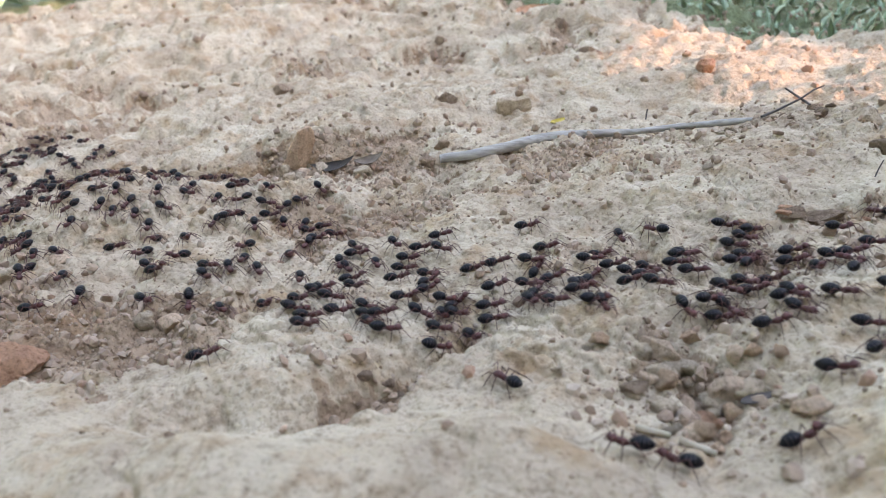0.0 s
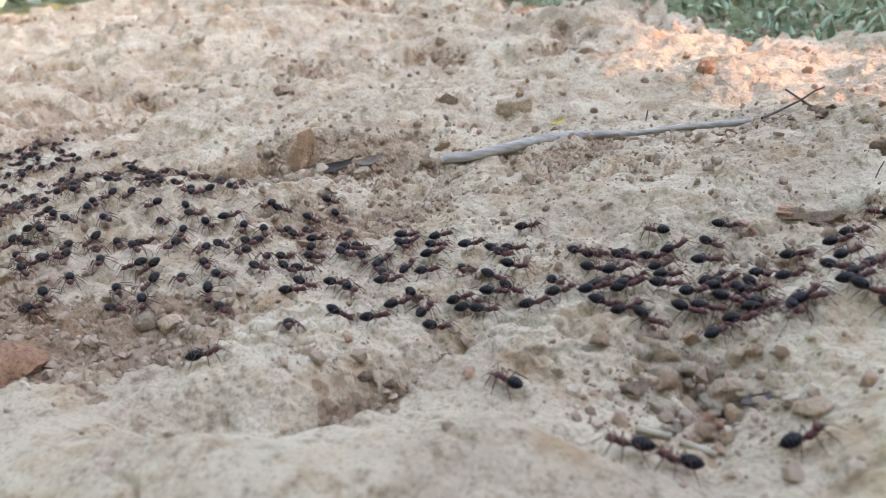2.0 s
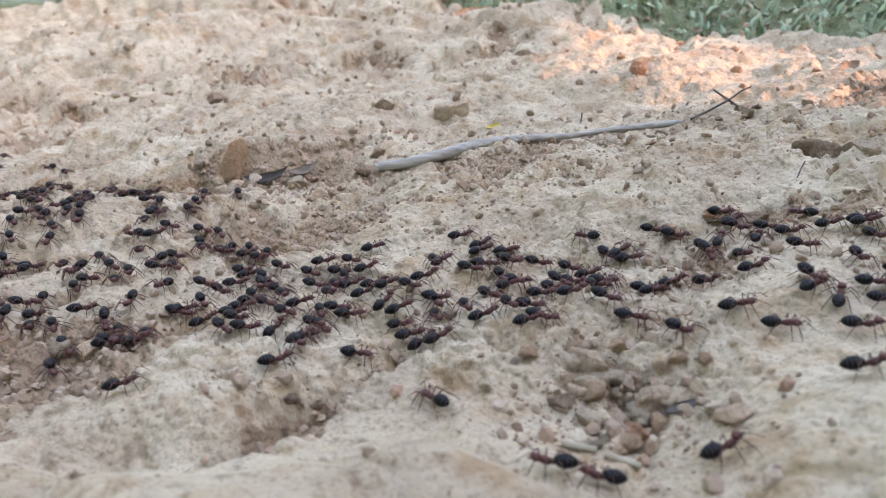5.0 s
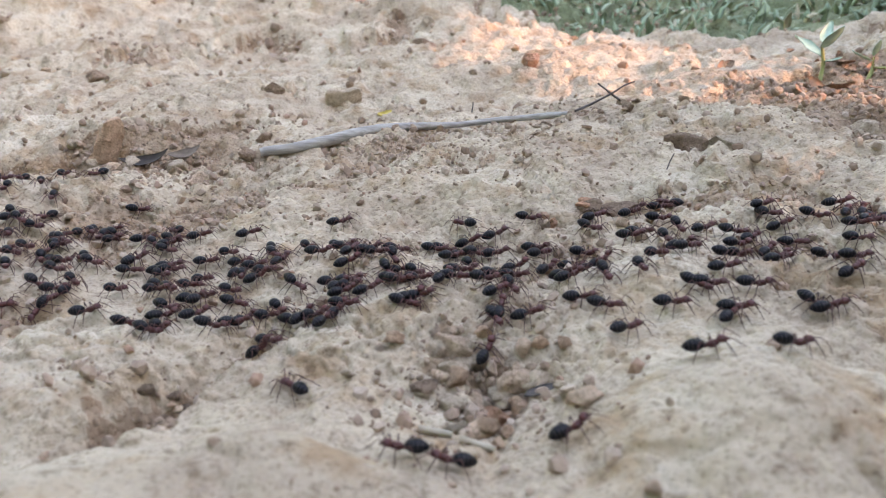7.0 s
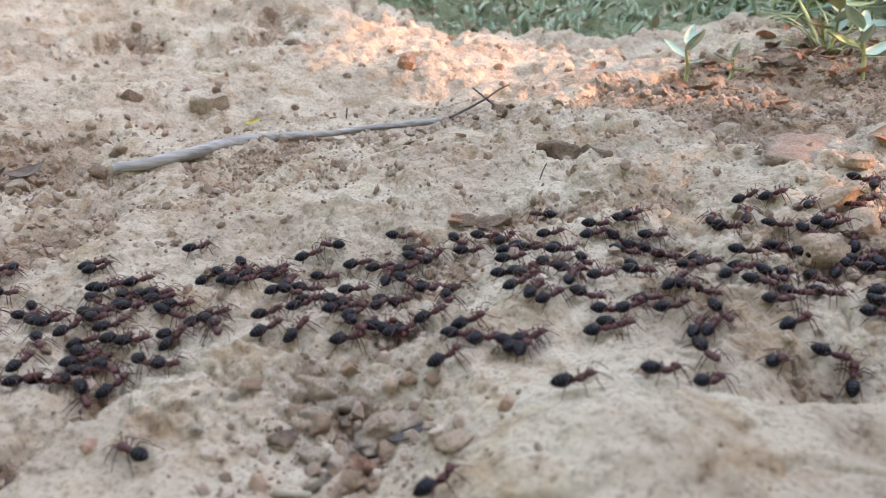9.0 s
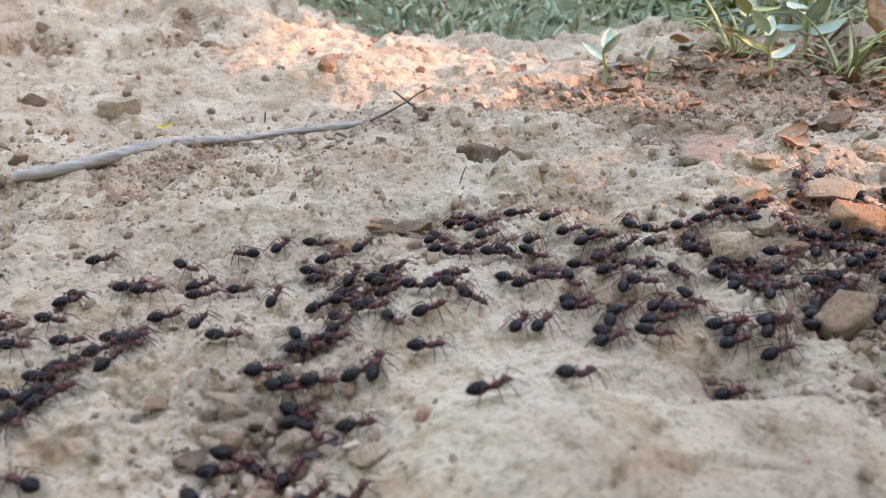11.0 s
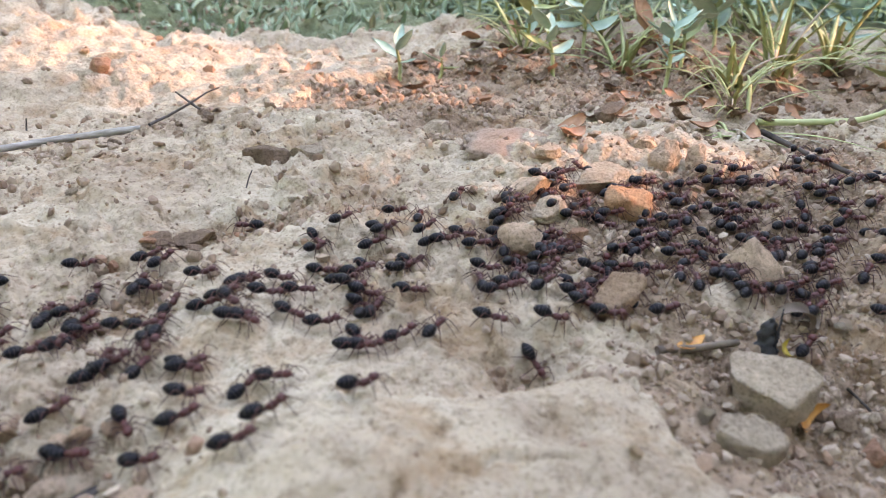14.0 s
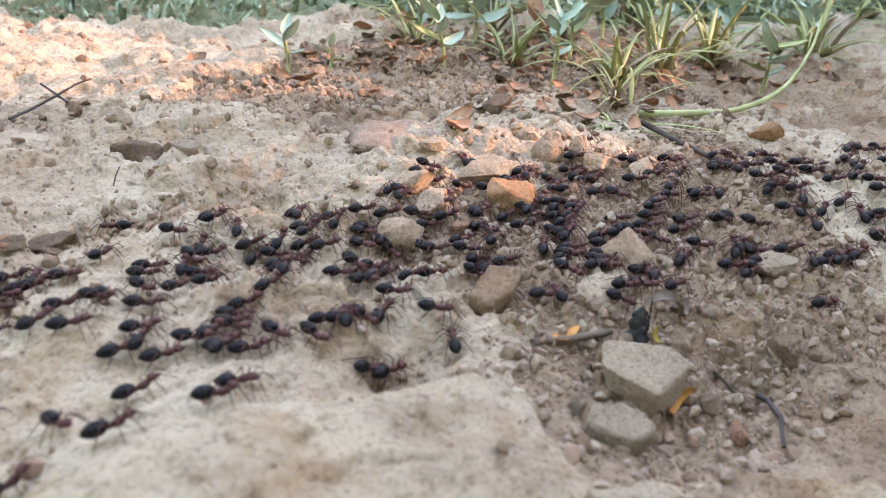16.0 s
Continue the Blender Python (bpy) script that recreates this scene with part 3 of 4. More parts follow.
# ---- stones ----
def broken_stone(x, y, corners, mat, label, seed, turn=0.0, name="stone", rough=0.00022, worn=0.0007):
    """An angular stone between corners given in millimetres over its foot, with worn edges and a rough skin."""
    bm = bmesh.new()
    for c in corners:
        bm.verts.new(Vector(c) / 1000)
    made = bmesh.ops.convex_hull(bm, input=bm.verts)
    bmesh.ops.delete(bm, geom=list({g for g in made["geom_interior"] + made["geom_unused"] if isinstance(g, bmesh.types.BMVert)}), context="VERTS")
    bmesh.ops.dissolve_limit(bm, angle_limit=radians(12), verts=bm.verts, edges=bm.edges)
    bmesh.ops.bevel(bm, geom=bm.edges[:], offset=worn, segments=2, profile=0.6, affect="EDGES")
    bmesh.ops.triangulate(bm, faces=bm.faces)
    for _ in range(5):
        longest = [e for e in bm.edges if e.calc_length() > 0.0007]
        if not longest:
            break
        bmesh.ops.subdivide_edges(bm, edges=longest, cuts=1)
        bmesh.ops.triangulate(bm, faces=[f for f in bm.faces if len(f.verts) > 3])
    bm.normal_update()
    off = Vector((seed * 3.1, seed * 1.7, seed * 0.9))
    moves = [v.normal * (rough * 2.2 * noise.fractal(v.co * 260 + off, 0.8, 2.1, 4) + rough * noise.noise(v.co * 1100 + off)) for v in bm.verts]
    for v, d in zip(bm.verts, moves):
        v.co += d
    ob = link(name, bm, mat)
    ob.matrix_basis = pose(x, y, foot(x, y, 0.004), 0, 0, turn)
    return tagged(ob, label, "stone", group="stones on the ground")


def at(x, y, size, mat, label, seed, **more):
    return stone(x, y, [v / 1000 for v in size], mat, label, seed, **more)


at(-0.078, 0.243, (10, 7, 6), STONE, "rounded beige stone in the hollow", 12)
at(-0.148, 0.251, (12, 8, 6), STONE, "flat beige stone bedded in clay", 13)
at(-0.126, 0.240, (8, 6, 5), STONE, "small beige stone in the hollow", 14)
at(-0.112, 0.236, (6, 5, 4), REDDISH, "small reddish pebble in the hollow", 15)
at(0.051, 0.334, (9, 7, 7), REDDISH, "brown round pebble at the shade's edge", 16)
at(0.080, 0.228, (10, 8, 7), STONE, "grey-beige stone with a dark underside", 17)
at(0.089, 0.199, (9, 6, 4), STONE, "thin beige flake of stone", 19, turn=-20)
at(0.055, 0.171, (10, 6, 4.5), CLOD, "brown crumbly clod of earth", 20)
at(0.047, 0.168, (6, 4, 3), CLOD, "small dark clod of earth", 21)
at(-0.151, 0.356, (9, 7, 6), CLOD, "brown clod of earth on pale clay", 22)
at(0.004, 0.396, (14, 10, 9), CLOD, "large brown clod of earth", 23)
at(-0.029, 0.315, (15, 9, 9), STONE, "pale ledge of broken stone", 24)
at(-0.057, 0.310, (9, 6, 6), CLOD, "dark angular clod on pale ground", 25)
at(-0.143, 0.152, (7, 5, 4), STONE, "small pale pebble in the clay", 26)
at(-0.131, 0.152, (5, 4, 3), PEACH, "small pinkish pebble in the clay", 27)
at(-0.139, 0.140, (9, 7, 6), STONE, "beige pebble at the trail's edge", 28)
at(-0.106, 0.103, (13, 11, 9), REDDISH, "rough reddish-brown stone on the mound", 29)
at(-0.091, 0.124, (6, 4, 3.5), STONE, "pale pebble by the trail", 31)
at(-0.085, 0.124, (6, 5, 3.5), PEACH, "pinkish pebble by the trail", 32)
at(0.014, 0.116, (8, 6, 5), PEACH, "reddish flat stone among grit", 33)
at(0.014, 0.110, (5, 4, 4), STONE, "pale pebble among grit", 34)
at(0.019, 0.113, (5.5, 4, 3), STONE, "beige chip of stone among grit", 35)
at(0.024, 0.108, (6, 5, 4.5), PEACH, "beige pebble among grit", 36)
at(0.020, 0.101, (6, 5, 4), REDDISH, "brown pebble among grit", 37)
at(0.009, 0.105, (5, 4, 3), CLOD, "crumbly brown clod among grit", 38)
at(0.127, 0.142, (11, 7, 5), STONE, "grey-green flat stone by the trail", 40)
at(0.115, 0.135, (10, 8, 8), PEACH, "pale rough nodule of stone", 41)
at(0.128, 0.152, (11, 8, 8), PEACH, "beige stone with orange side", 42)
at(0.127, 0.133, (5, 4, 4), REDDISH, "small reddish pebble by the trail", 43)
at(0.149, 0.154, (16, 11, 8), STONE, "grey flat slab of stone", 44, sink=0.35)
at(0.180, 0.144, (8, 6, 5), PEACH, "beige stone by the grass", 47)
at(0.186, 0.134, (9, 7, 7), PEACH, "beige stone amid the ants", 48)
at(0.177, 0.090, (10, 7, 5), STONE, "pale rounded stone in the trail", 51)
at(0.144, 0.168, (9, 6, 4), STONE, "thin grey flake of stone", 54)
at(0.174, 0.165, (6, 5, 5), PEACH, "small peach pebble beside a stone hump", 55)
at(0.138, 0.219, (11, 8, 7), STONE, "beige lump half sunk in clay", 56)
at(0.148, 0.181, (42, 22, 12), REDROCK, "broad pinkish hump of weathered stone", 57, sink=0.74, rough=0.16, turn=-8)
at(0.161, 0.075, (7.5, 6, 5.5), CLOD, "grey-brown pebble on fine grit", 58)
at(0.250, 0.141, (11, 8, 8), ORANGE, "orange rounded stone beside a grass blade", 59)
at(0.239, 0.113, (14, 7, 3.5), STONE, "flat pale stone on bare ground", 60)
at(0.1385, 0.0740, (6, 5, 4.5), CLOD, "brown pebble below a large stone", 61)
at(0.1390, 0.0680, (4.5, 4, 3.5), REDDISH, "red-brown pebble below a large stone", 62)
at(0.190, 0.200, (12, 9, 7), CLOD, "brown clod at the foot of the plants", 63)
at(0.205, 0.215, (9, 7, 6), REDDISH, "reddish clod at the foot of the plants", 64)


broken_stone(-0.104, 0.254, [(-8, -1, -1), (-1, -3, -1), (2, 0, -1), (-2, 3, -1), (-2, 0, 10), (1, -2, 14), (6, 1, 14), (6.5, 2, 9), (3, 3, 15), (-4, 2, 5)], TAN, "slanting pale wedge of stone above a hollow", 1, 10)
broken_stone(0.080, 0.202, [(-7, 0, -1), (-6.5, 0, 3.6), (-2, -2, 4.2), (0, 2, 4.2), (4, 0, 2.4), (8, 1, 1.6), (8, 0, -1), (0, -3, -1), (0, 3, -1)], CLOD, "red-brown flat stone lying on clay", 2, -10)
broken_stone(0.1455, 0.138, [(-5, -2, -1), (5, -3, -1), (-5, 3, -1), (6, 2, -1), (-5.8, -1, 3.6), (-1, -3, 4.4), (4.5, -2.5, 2.4), (-4.6, 3, 6.4), (1, 4, 5.6), (6.2, 2.4, 5)], ORANGE, "orange-brown block of stone in the sun", 3, -30)
broken_stone(0.171, 0.154, [(-4.5, 0, 2), (-1, 2, 7), (3, 2, 6.5), (4.5, -0.5, 3), (0, -3, 2), (-4, -1, -1), (4.5, 0, -1), (0, -3, -1), (0, 3, -1)], PEACH, "peach-coloured angular stone near the grass", 4, -35)
broken_stone(0.179, 0.151, [(-2.5, 0, 5), (1, 1.5, 6.5), (2.5, 0, 5), (2, -2.5, 1), (-2.5, -2, -1), (2.5, -2, -1), (2.5, 2, -1), (-2.5, 2, -1), (-2, 2, 5)], PEACH, "peach-coloured small stone near the grass", 5, -35)
broken_stone(0.1165, 0.107, [(-5, -1, 2.5), (-1, 3, 7), (5.5, 3, 7), (4.5, 0, 5), (-1, -4, 2.5), (-4.5, -1, -1), (4, 2, -1), (0, -3.5, -1), (2, 3.5, -1)], TAN, "tilted orange-brown stone in the trail", 6, -35)
broken_stone(0.150, 0.106, [(-6.5, 0, 3), (-1, 1, 8), (1, 3, 7.5), (6.5, 0, 2.8), (1.5, -3.5, 3), (-6, -1, -1), (6.5, -0.5, -1), (1, -4, -1), (0, 4.5, -1)], PEACH, "pale pyramid-shaped stone in the trail", 7, -35)
broken_stone(0.1274, 0.0800, [(-7.8, -1, 7), (-6.3, 5, 8.4), (5, 4.5, 8.4), (7.8, 1, 7.2), (0.5, -6.5, 5.6), (-4, 2, -1), (4.5, 2, -1), (6, -1, 1), (0.5, -4.4, -1), (-5.5, -1, 2)], STONE, "large grey-beige stone with flat top", 8, -35)
broken_stone(0.1140, 0.0725, [(-5.5, 0, 4.2), (-3.5, 4, 5.2), (4, 3, 4.8), (5.5, -0.5, 3.8), (1, -3.5, 3.6), (-4.5, 0, -1), (4.5, 0, -1), (1, -3, -1), (0, 3, -1)], STONE, "grey-beige stone below a larger one", 9, -35)


def cluster(x, y, rx, ry, turn, count, small, large, mats, seed, label):
    """Loose stones lying close together."""
    rng = random.Random(seed)
    c, q = math.cos(radians(turn)), math.sin(radians(turn))
    for n in range(count):
        u, v, size = rng.gauss(0, 0.5) * rx, rng.gauss(0, 0.5) * ry, small + (large - small) * rng.random() ** 1.7
        bm = bmesh.new()
        rock_mesh(bm, (size, size * rng.uniform(0.65, 0.95), size * rng.uniform(0.45, 0.8)), seed * 31 + n, 9, 0.22, 3)
        ob = link("stone", bm, mats[n % len(mats)])
        px, py = x + u * c - v * q, y + u * q + v * c
        ob.matrix_basis = pose(px, py, height(px, py) + size * 0.16, rng.uniform(-20, 20), rng.uniform(-20, 20), rng.uniform(0, 360))
        tagged(ob, label, "stone", group="stones on the ground")


cluster(0.017, 0.104, 0.014, 0.013, 0, 40, 0.0022, 0.0056, (PEACH, STONE, TAN, STONE), 1, "small pinkish stone in a gritty hollow")
cluster(-0.037, 0.1025, 0.018, 0.004, 55, 34, 0.0012, 0.0030, (PEACH, CLOD, CLOD), 2, "small reddish crumb of clay in a gully")
cluster(-0.100, 0.243, 0.040, 0.010, 0, 26, 0.0030, 0.0075, (STONE, PEACH, CLOD), 3, "beige stone at the bottom of the hollow")
cluster(0.138, 0.072, 0.022, 0.012, 0, 16, 0.0018, 0.0040, (STONE, CLOD, PEACH), 4, "small stone near the large grey one")
cluster(0.135, 0.148, 0.030, 0.012, 0, 16, 0.0022, 0.0050, (PEACH, STONE, CLOD), 5, "small peach stone near the trail")
cluster(0.150, 0.128, 0.045, 0.016, 0, 26, 0.0020, 0.0052, (PEACH, CLOD, STONE), 10, "small stone among the ants")
cluster(0.180, 0.170, 0.030, 0.020, 0, 20, 0.0025, 0.0060, (PEACH, CLOD, STONE), 6, "small stone near the grass")
cluster(0.055, 0.170, 0.020, 0.006, 0, 12, 0.0022, 0.0045, (CLOD, CLOD, REDDISH), 7, "small brown clod above the trail")
cluster(-0.070, 0.200, 0.030, 0.010, 30, 14, 0.0018, 0.0038, (CLOD, STONE), 8, "small crumb of earth above the trail")
cluster(0.050, 0.245, 0.045, 0.014, 0, 20, 0.0022, 0.0050, (CLOD, STONE, CLOD), 9, "small stone lying by the root")


def template_lumps(count, level, seed):
    made = []
    for n in range(count):
        bm = bmesh.new()
        rock_mesh(bm, (1, 1, 1), seed + n, 4, 0.2, level)
        bm.verts.index_update()
        made.append((np.array([v.co for v in bm.verts]), np.array([[v.index for v in f.verts] for f in bm.faces])))
        bm.free()
    return made


def turned(rng, points):
    return points @ np.array(Euler([rng.uniform(0, 6.28) for _ in range(3)]).to_matrix()).T


def crumb_density(x, y):
    """More loose bits in hollows and on broken ground."""
    d = 0.01 + 0.06 * eased(0.11, 0.15, y) + 0.75 * (1 - firm(x, y)) * np.clip(0.7 + fbm(x, y, 0.02, 2, 71), 0.15, 1)
    d = d + hump(x, y, 0.018, 0.104, 0.014, 0.016, 0.6) + hump(x, y, -0.095, 0.236, 0.035, 0.014, 0.4) + hump(x, y, 0.190, 0.115, 0.060, 0.035, 0.2)
    return d


def scatter(rng, wanted, x0, x1, y0, y1):
    spots = []
    while len(spots) < wanted:
        x, y = np.array([rng.uniform(x0, x1) for _ in range(2000)]), np.array([rng.uniform(y0, y1) for _ in range(2000)])
        keep = np.array([rng.random() for _ in range(2000)]) < crumb_density(x, y)
        spots += list(zip(x[keep], y[keep]))
    return np.array(spots[:wanted])


def make_gravel():
    rng = random.Random(5)
    lumps = template_lumps(6, 1, 900)
    verts, faces, count = [], [], 0
    for wanted, (x0, x1, y0, y1), small, large in ((11000, (-0.14, 0.24, 0.065, 0.26), 0.0005, 0.0012), (12000, (-0.18, 0.28, 0.06, 0.30), 0.0007, 0.0034), (2600, (-0.35, 0.40, 0.22, 0.60), 0.0010, 0.0046), (1800, (-0.8, 0.0, 0.38, 1.15), 0.002, 0.009)):
        spots = scatter(rng, wanted, x0, x1, y0, y1)
        z = surface(spots[:, 0], spots[:, 1])
        for (x, y), h in zip(spots, z):
            v, f = lumps[rng.randrange(6)]
            size = small + (large - small) * rng.random() ** 3
            p = turned(rng, v * (size, size * rng.uniform(0.6, 1), size * rng.uniform(0.5, 0.9)))
            verts.append(p + (x, y, h + size * 0.18))
            faces.append(f + count)
            count += len(v)
    me = mesh_of("gravel", np.concatenate(verts), np.concatenate(faces), False)
    me.materials.append(GRAVEL)
    return tagged(new("gravel", me), "loose brown grit and crumbs of clay", "gravel", kind="stuff")


def make_pebbles():
    """Loose lumps large enough to pick up."""
    rng = random.Random(15)
    kinds = []
    for n in range(8):
        bm = bmesh.new()
        rock_mesh(bm, (1, 0.8, 0.65), 700 + n, 9, 0.2, 3)
        kinds.append(link("pebble", bm, (TAN, STONE, STONE, PEACH)[n % 4]))
    near = scatter(rng, 90, -0.15, 0.24, 0.07, 0.25)
    back = scatter(rng, 36, -0.30, 0.25, 0.24, 0.50)
    behind = scatter(rng, 20, -0.60, 0.10, 0.40, 1.00)
    for n, (x, y) in enumerate(np.vstack([near, back, behind])):
        size = rng.uniform(0.0016, 0.0034) if n < 90 else rng.uniform(0.003, 0.006) if n < 126 else rng.uniform(0.004, 0.010)
        ob = kinds[n] if n < 8 else kinds[n % 8].copy()
        if n >= 8:
            scene.collection.objects.link(ob)
        ob.matrix_basis = pose(x, y, height(x, y) + 0.18 * size, rng.uniform(-15, 15), rng.uniform(-15, 15), rng.uniform(0, 360)) @ Matrix.Scale(size, 4)
        label = ("tan clod of earth lying loose", "pale beige pebble lying loose", "pale beige pebble lying loose", "pinkish beige pebble lying loose")[n % 4]
        tagged(ob, label, "pebble", group="loose pebbles")


make_gravel()
make_pebbles()


# ---- wood and dry leaves ----
def on_ground(points, lift):
    """Points of a lying stick: each rests on the highest ground close by."""
    made = []
    for x, y in points:
        xs = np.array([x + a for a in (-0.004, 0, 0.004) for _ in range(3)])
        ys = np.array([y + b for _ in range(3) for b in (-0.004, 0, 0.004)])
        made.append((x, y, float(np.percentile(surface(xs, ys), 75)) + lift))
    return made


def stick(name, points, radii, mat, label, category, sides=9):
    bm = bmesh.new()
    tube(bm, points, radii, sides)
    ob = link(name, bm, mat)
    return tagged(ob, label, category)


def smooth_line(points, steps):
    p = np.array(points, float)
    at_ = np.linspace(0, len(p) - 1, steps)
    i = np.clip(at_.astype(int), 0, len(p) - 2)
    f = (at_ - i)[:, None]
    before, after = p[np.maximum(i - 1, 0)], p[np.minimum(i + 2, len(p) - 1)]
    a, b = p[i], p[i + 1]
    return 0.5 * (2 * a + (b - before) * f + (2 * before - 5 * a + 4 * b - after) * f ** 2 + (3 * a - before - 3 * b + after) * f ** 3)


def make_root():
    line = smooth_line([(-0.048, 0.241), (-0.030, 0.244), (-0.012, 0.250), (0.008, 0.255), (0.033, 0.259), (0.057, 0.254)], 40)
    line = on_ground(line, 0.0010)
    z = np.convolve(np.pad([p[2] for p in line], 6, "edge"), np.ones(13) / 13, "valid")
    line = [(x, y + 0.0003 * math.sin(0.9 * i), h) for i, ((x, y, _), h) in enumerate(zip(line, z))]
    radii = [0.0020 * (0.55 + 0.45 * math.sin(math.pi * min(1, (i + 4) / 30))) * (1 + 0.05 * math.sin(1.1 * i)) for i in range(40)]
    return stick("root", line, radii, ROOT, "grey weathered root lying on the clay", "root", 12)


make_root()


def make_fork():
    twig = new("twig")
    tagged(twig, "thin dark forked twig lying on the clay", "twig")
    for line in ([(0.0575, 0.252, 0.001), (0.064, 0.259, 0.002), (0.072, 0.264, 0.003), (0.080, 0.279, 0.004), (0.087, 0.292, 0.004)],
                 [(0.072, 0.264, 0.003), (0.071, 0.268, 0.004), (0.069, 0.273, 0.006)],
                 [(0.072, 0.264, 0.003), (0.074, 0.260, 0.001)]):
        pts = [(x, y, foot(x, y, 0.003) + up + 0.0008) for x, y, up in line]
        bm = bmesh.new()
        tube(bm, pts, [0.00045 * (1 - 0.5 * i / len(pts)) for i in range(len(pts))], 6)
        link("branch", bm, TWIG, twig)


make_fork()


def thin_twig(points, radius, label="thin dark twig stuck in the ground", mat=None):
    pts = [(x, y, height(x, y) + lift) for x, y, lift in points]
    return stick("twig", pts, [radius * (1 - 0.4 * i / len(pts)) for i in range(len(pts))], mat or TWIG, label, "twig", 6)


thin_twig([(0.070, 0.187, -0.001), (0.0712, 0.188, 0.002), (0.0725, 0.1895, 0.0035)], 0.0002)
thin_twig([(0.1458, 0.0787, 0.0006), (0.1468, 0.075, 0.001), (0.1472, 0.0704, 0.0006)], 0.00028, "short dark twig on fine grit")
thin_twig([(0.1520, 0.0728, 0.0006), (0.1502, 0.070, 0.0014), (0.1478, 0.066, 0.001), (0.1441, 0.0624, 0.0008)], 0.00055, "dark knotty twig on fine grit")
thin_twig([(0.1155, 0.0945, 0.0006), (0.123, 0.0932, 0.0008), (0.1314, 0.0912, 0.0008)], 0.0008, "grey-brown stick pointing at a charred chip", BARK)
thin_twig([(0.219, 0.164, 0.002), (0.215, 0.148, 0.002), (0.207, 0.122, 0.001)], 0.0009, "dark flattened dead stalk on the trail")
thin_twig([(0.0085, 0.0925, 0.0008), (0.0135, 0.0915, 0.001)], 0.0006, "short pale piece of straw", STRAW)
thin_twig([(0.0145, 0.0905, 0.0008), (0.0195, 0.0895, 0.001)], 0.0006, "short pale piece of straw", STRAW)
thin_twig([(0.0240, 0.290, 0.0), (0.0245, 0.2905, 0.004)], 0.0003)


def curled_leaf(bm, long, wide, curl, seed, fold=0.25):
    """A thin leaf along x with a pointed tip, curled lengthwise, with a little thickness."""
    rng = random.Random(seed)
    nx, ny = 10, 5
    rows = []
    for side in (1, -1):
        grid = []
        for i in range(nx + 1):
            u = i / nx
            half = wide / 2 * (math.sin(math.pi * u ** 0.8) ** 0.75 + 0.02)
            a = curl * (u - 0.5)
            r = long / max(abs(curl), 0.05)
            x, z = r * math.sin(a), r * (1 - math.cos(a)) * (1 if curl > 0 else -1)
            line = []
            for j in range(ny):
                v = j / (ny - 1) * 2 - 1
                w = noise.noise(Vector((u * 3 + seed, v * 2, seed * 1.7))) * wide * 0.12
                line.append(bm.verts.new((x, v * half, z + fold * half * v * v + w + side * 0.00008)))
            grid.append(line)
        for a, b in zip(grid, grid[1:]):
            for k in range(ny - 1):
                f = (a[k], a[k + 1], b[k + 1], b[k])
                bm.faces.new(f if side < 0 else f[::-1])
        rows.append(grid)
    top, low = rows
    rim = [(i, 0) for i in range(nx)] + [(nx, j) for j in range(ny - 1)] + [(i, ny - 1) for i in range(nx, 0, -1)] + [(0, j) for j in range(ny - 1, 0, -1)]
    for (i, j), (k, l) in zip(rim, rim[1:] + rim[:1]):
        bm.faces.new((top[i][j], top[k][l], low[k][l], low[i][j]))


def leaf_thing(name, x, y, long, wide, curl, mat, label, seed, tilt=(0, 0), turn=0, lift=0.001, category="leaf"):
    bm = bmesh.new()
    curled_leaf(bm, long, wide, curl, seed)
    ob = link(name, bm, mat)
    ob.matrix_basis = pose(x, y, height(x, y) + lift, tilt[0], tilt[1], turn)
    return tagged(ob, label, category)


leaf_thing("dry_leaf", -0.089, 0.248, 0.018, 0.005, 1.6, DARK_LEAF, "dark curled dry leaf in the hollow", 3, (20, -8), 15, 0.002)
leaf_thing("dry_leaf", -0.076, 0.250, 0.013, 0.005, 1.6, BARK, "brown crumpled dry leaf by the hollow", 4, (15, -10), 35, 0.003)
leaf_thing("dry_leaf", -0.009, 0.277, 0.006, 0.0035, 0.8, YELLOW, "small yellow fallen leaf", 5, (10, -15), 20, 0.0015)
leaf_thing("dry_leaf", -0.037, 0.560, 0.026, 0.014, 0.9, DEAD, "red-brown dry leaf far back on the clay", 6, (25, -10), 10, 0.003)
leaf_thing("dry_leaf", 0.285, 0.296, 0.040, 0.026, 1.1, DEAD, "large crumpled orange-brown dry leaf in the grass", 7, (50, -20), 60, 0.012)
leaf_thing("dry_leaf", 0.149, 0.0905, 0.0075, 0.0035, 2.6, BARK, "curled brown strip of bark", 8, (10, 0), 20, 0.0012)
leaf_thing("dry_leaf", 0.1385, 0.0872, 0.0055, 0.0017, 3.4, YELLOW, "small yellow curled shred", 9, (30, -40), 70, 0.0015)
leaf_thing("dry_leaf", 0.1232, 0.0942, 0.0080, 0.0026, 0.9, ORANGE_LEAF, "orange splinter of wood", 10, (0, 0), 10, 0.0012)
leaf_thing("dry_leaf", 0.1332, 0.0768, 0.0085, 0.0022, 2.6, ORANGE_LEAF, "orange curled dry leaf under a stone", 13, (60, -35), 5, 0.0022)
leaf_thing("dry_leaf", 0.028, 0.104, 0.007, 0.002, 0.3, TWIG, "thin dark leaf fragment", 12, (0, 0), 30, 0.0012)


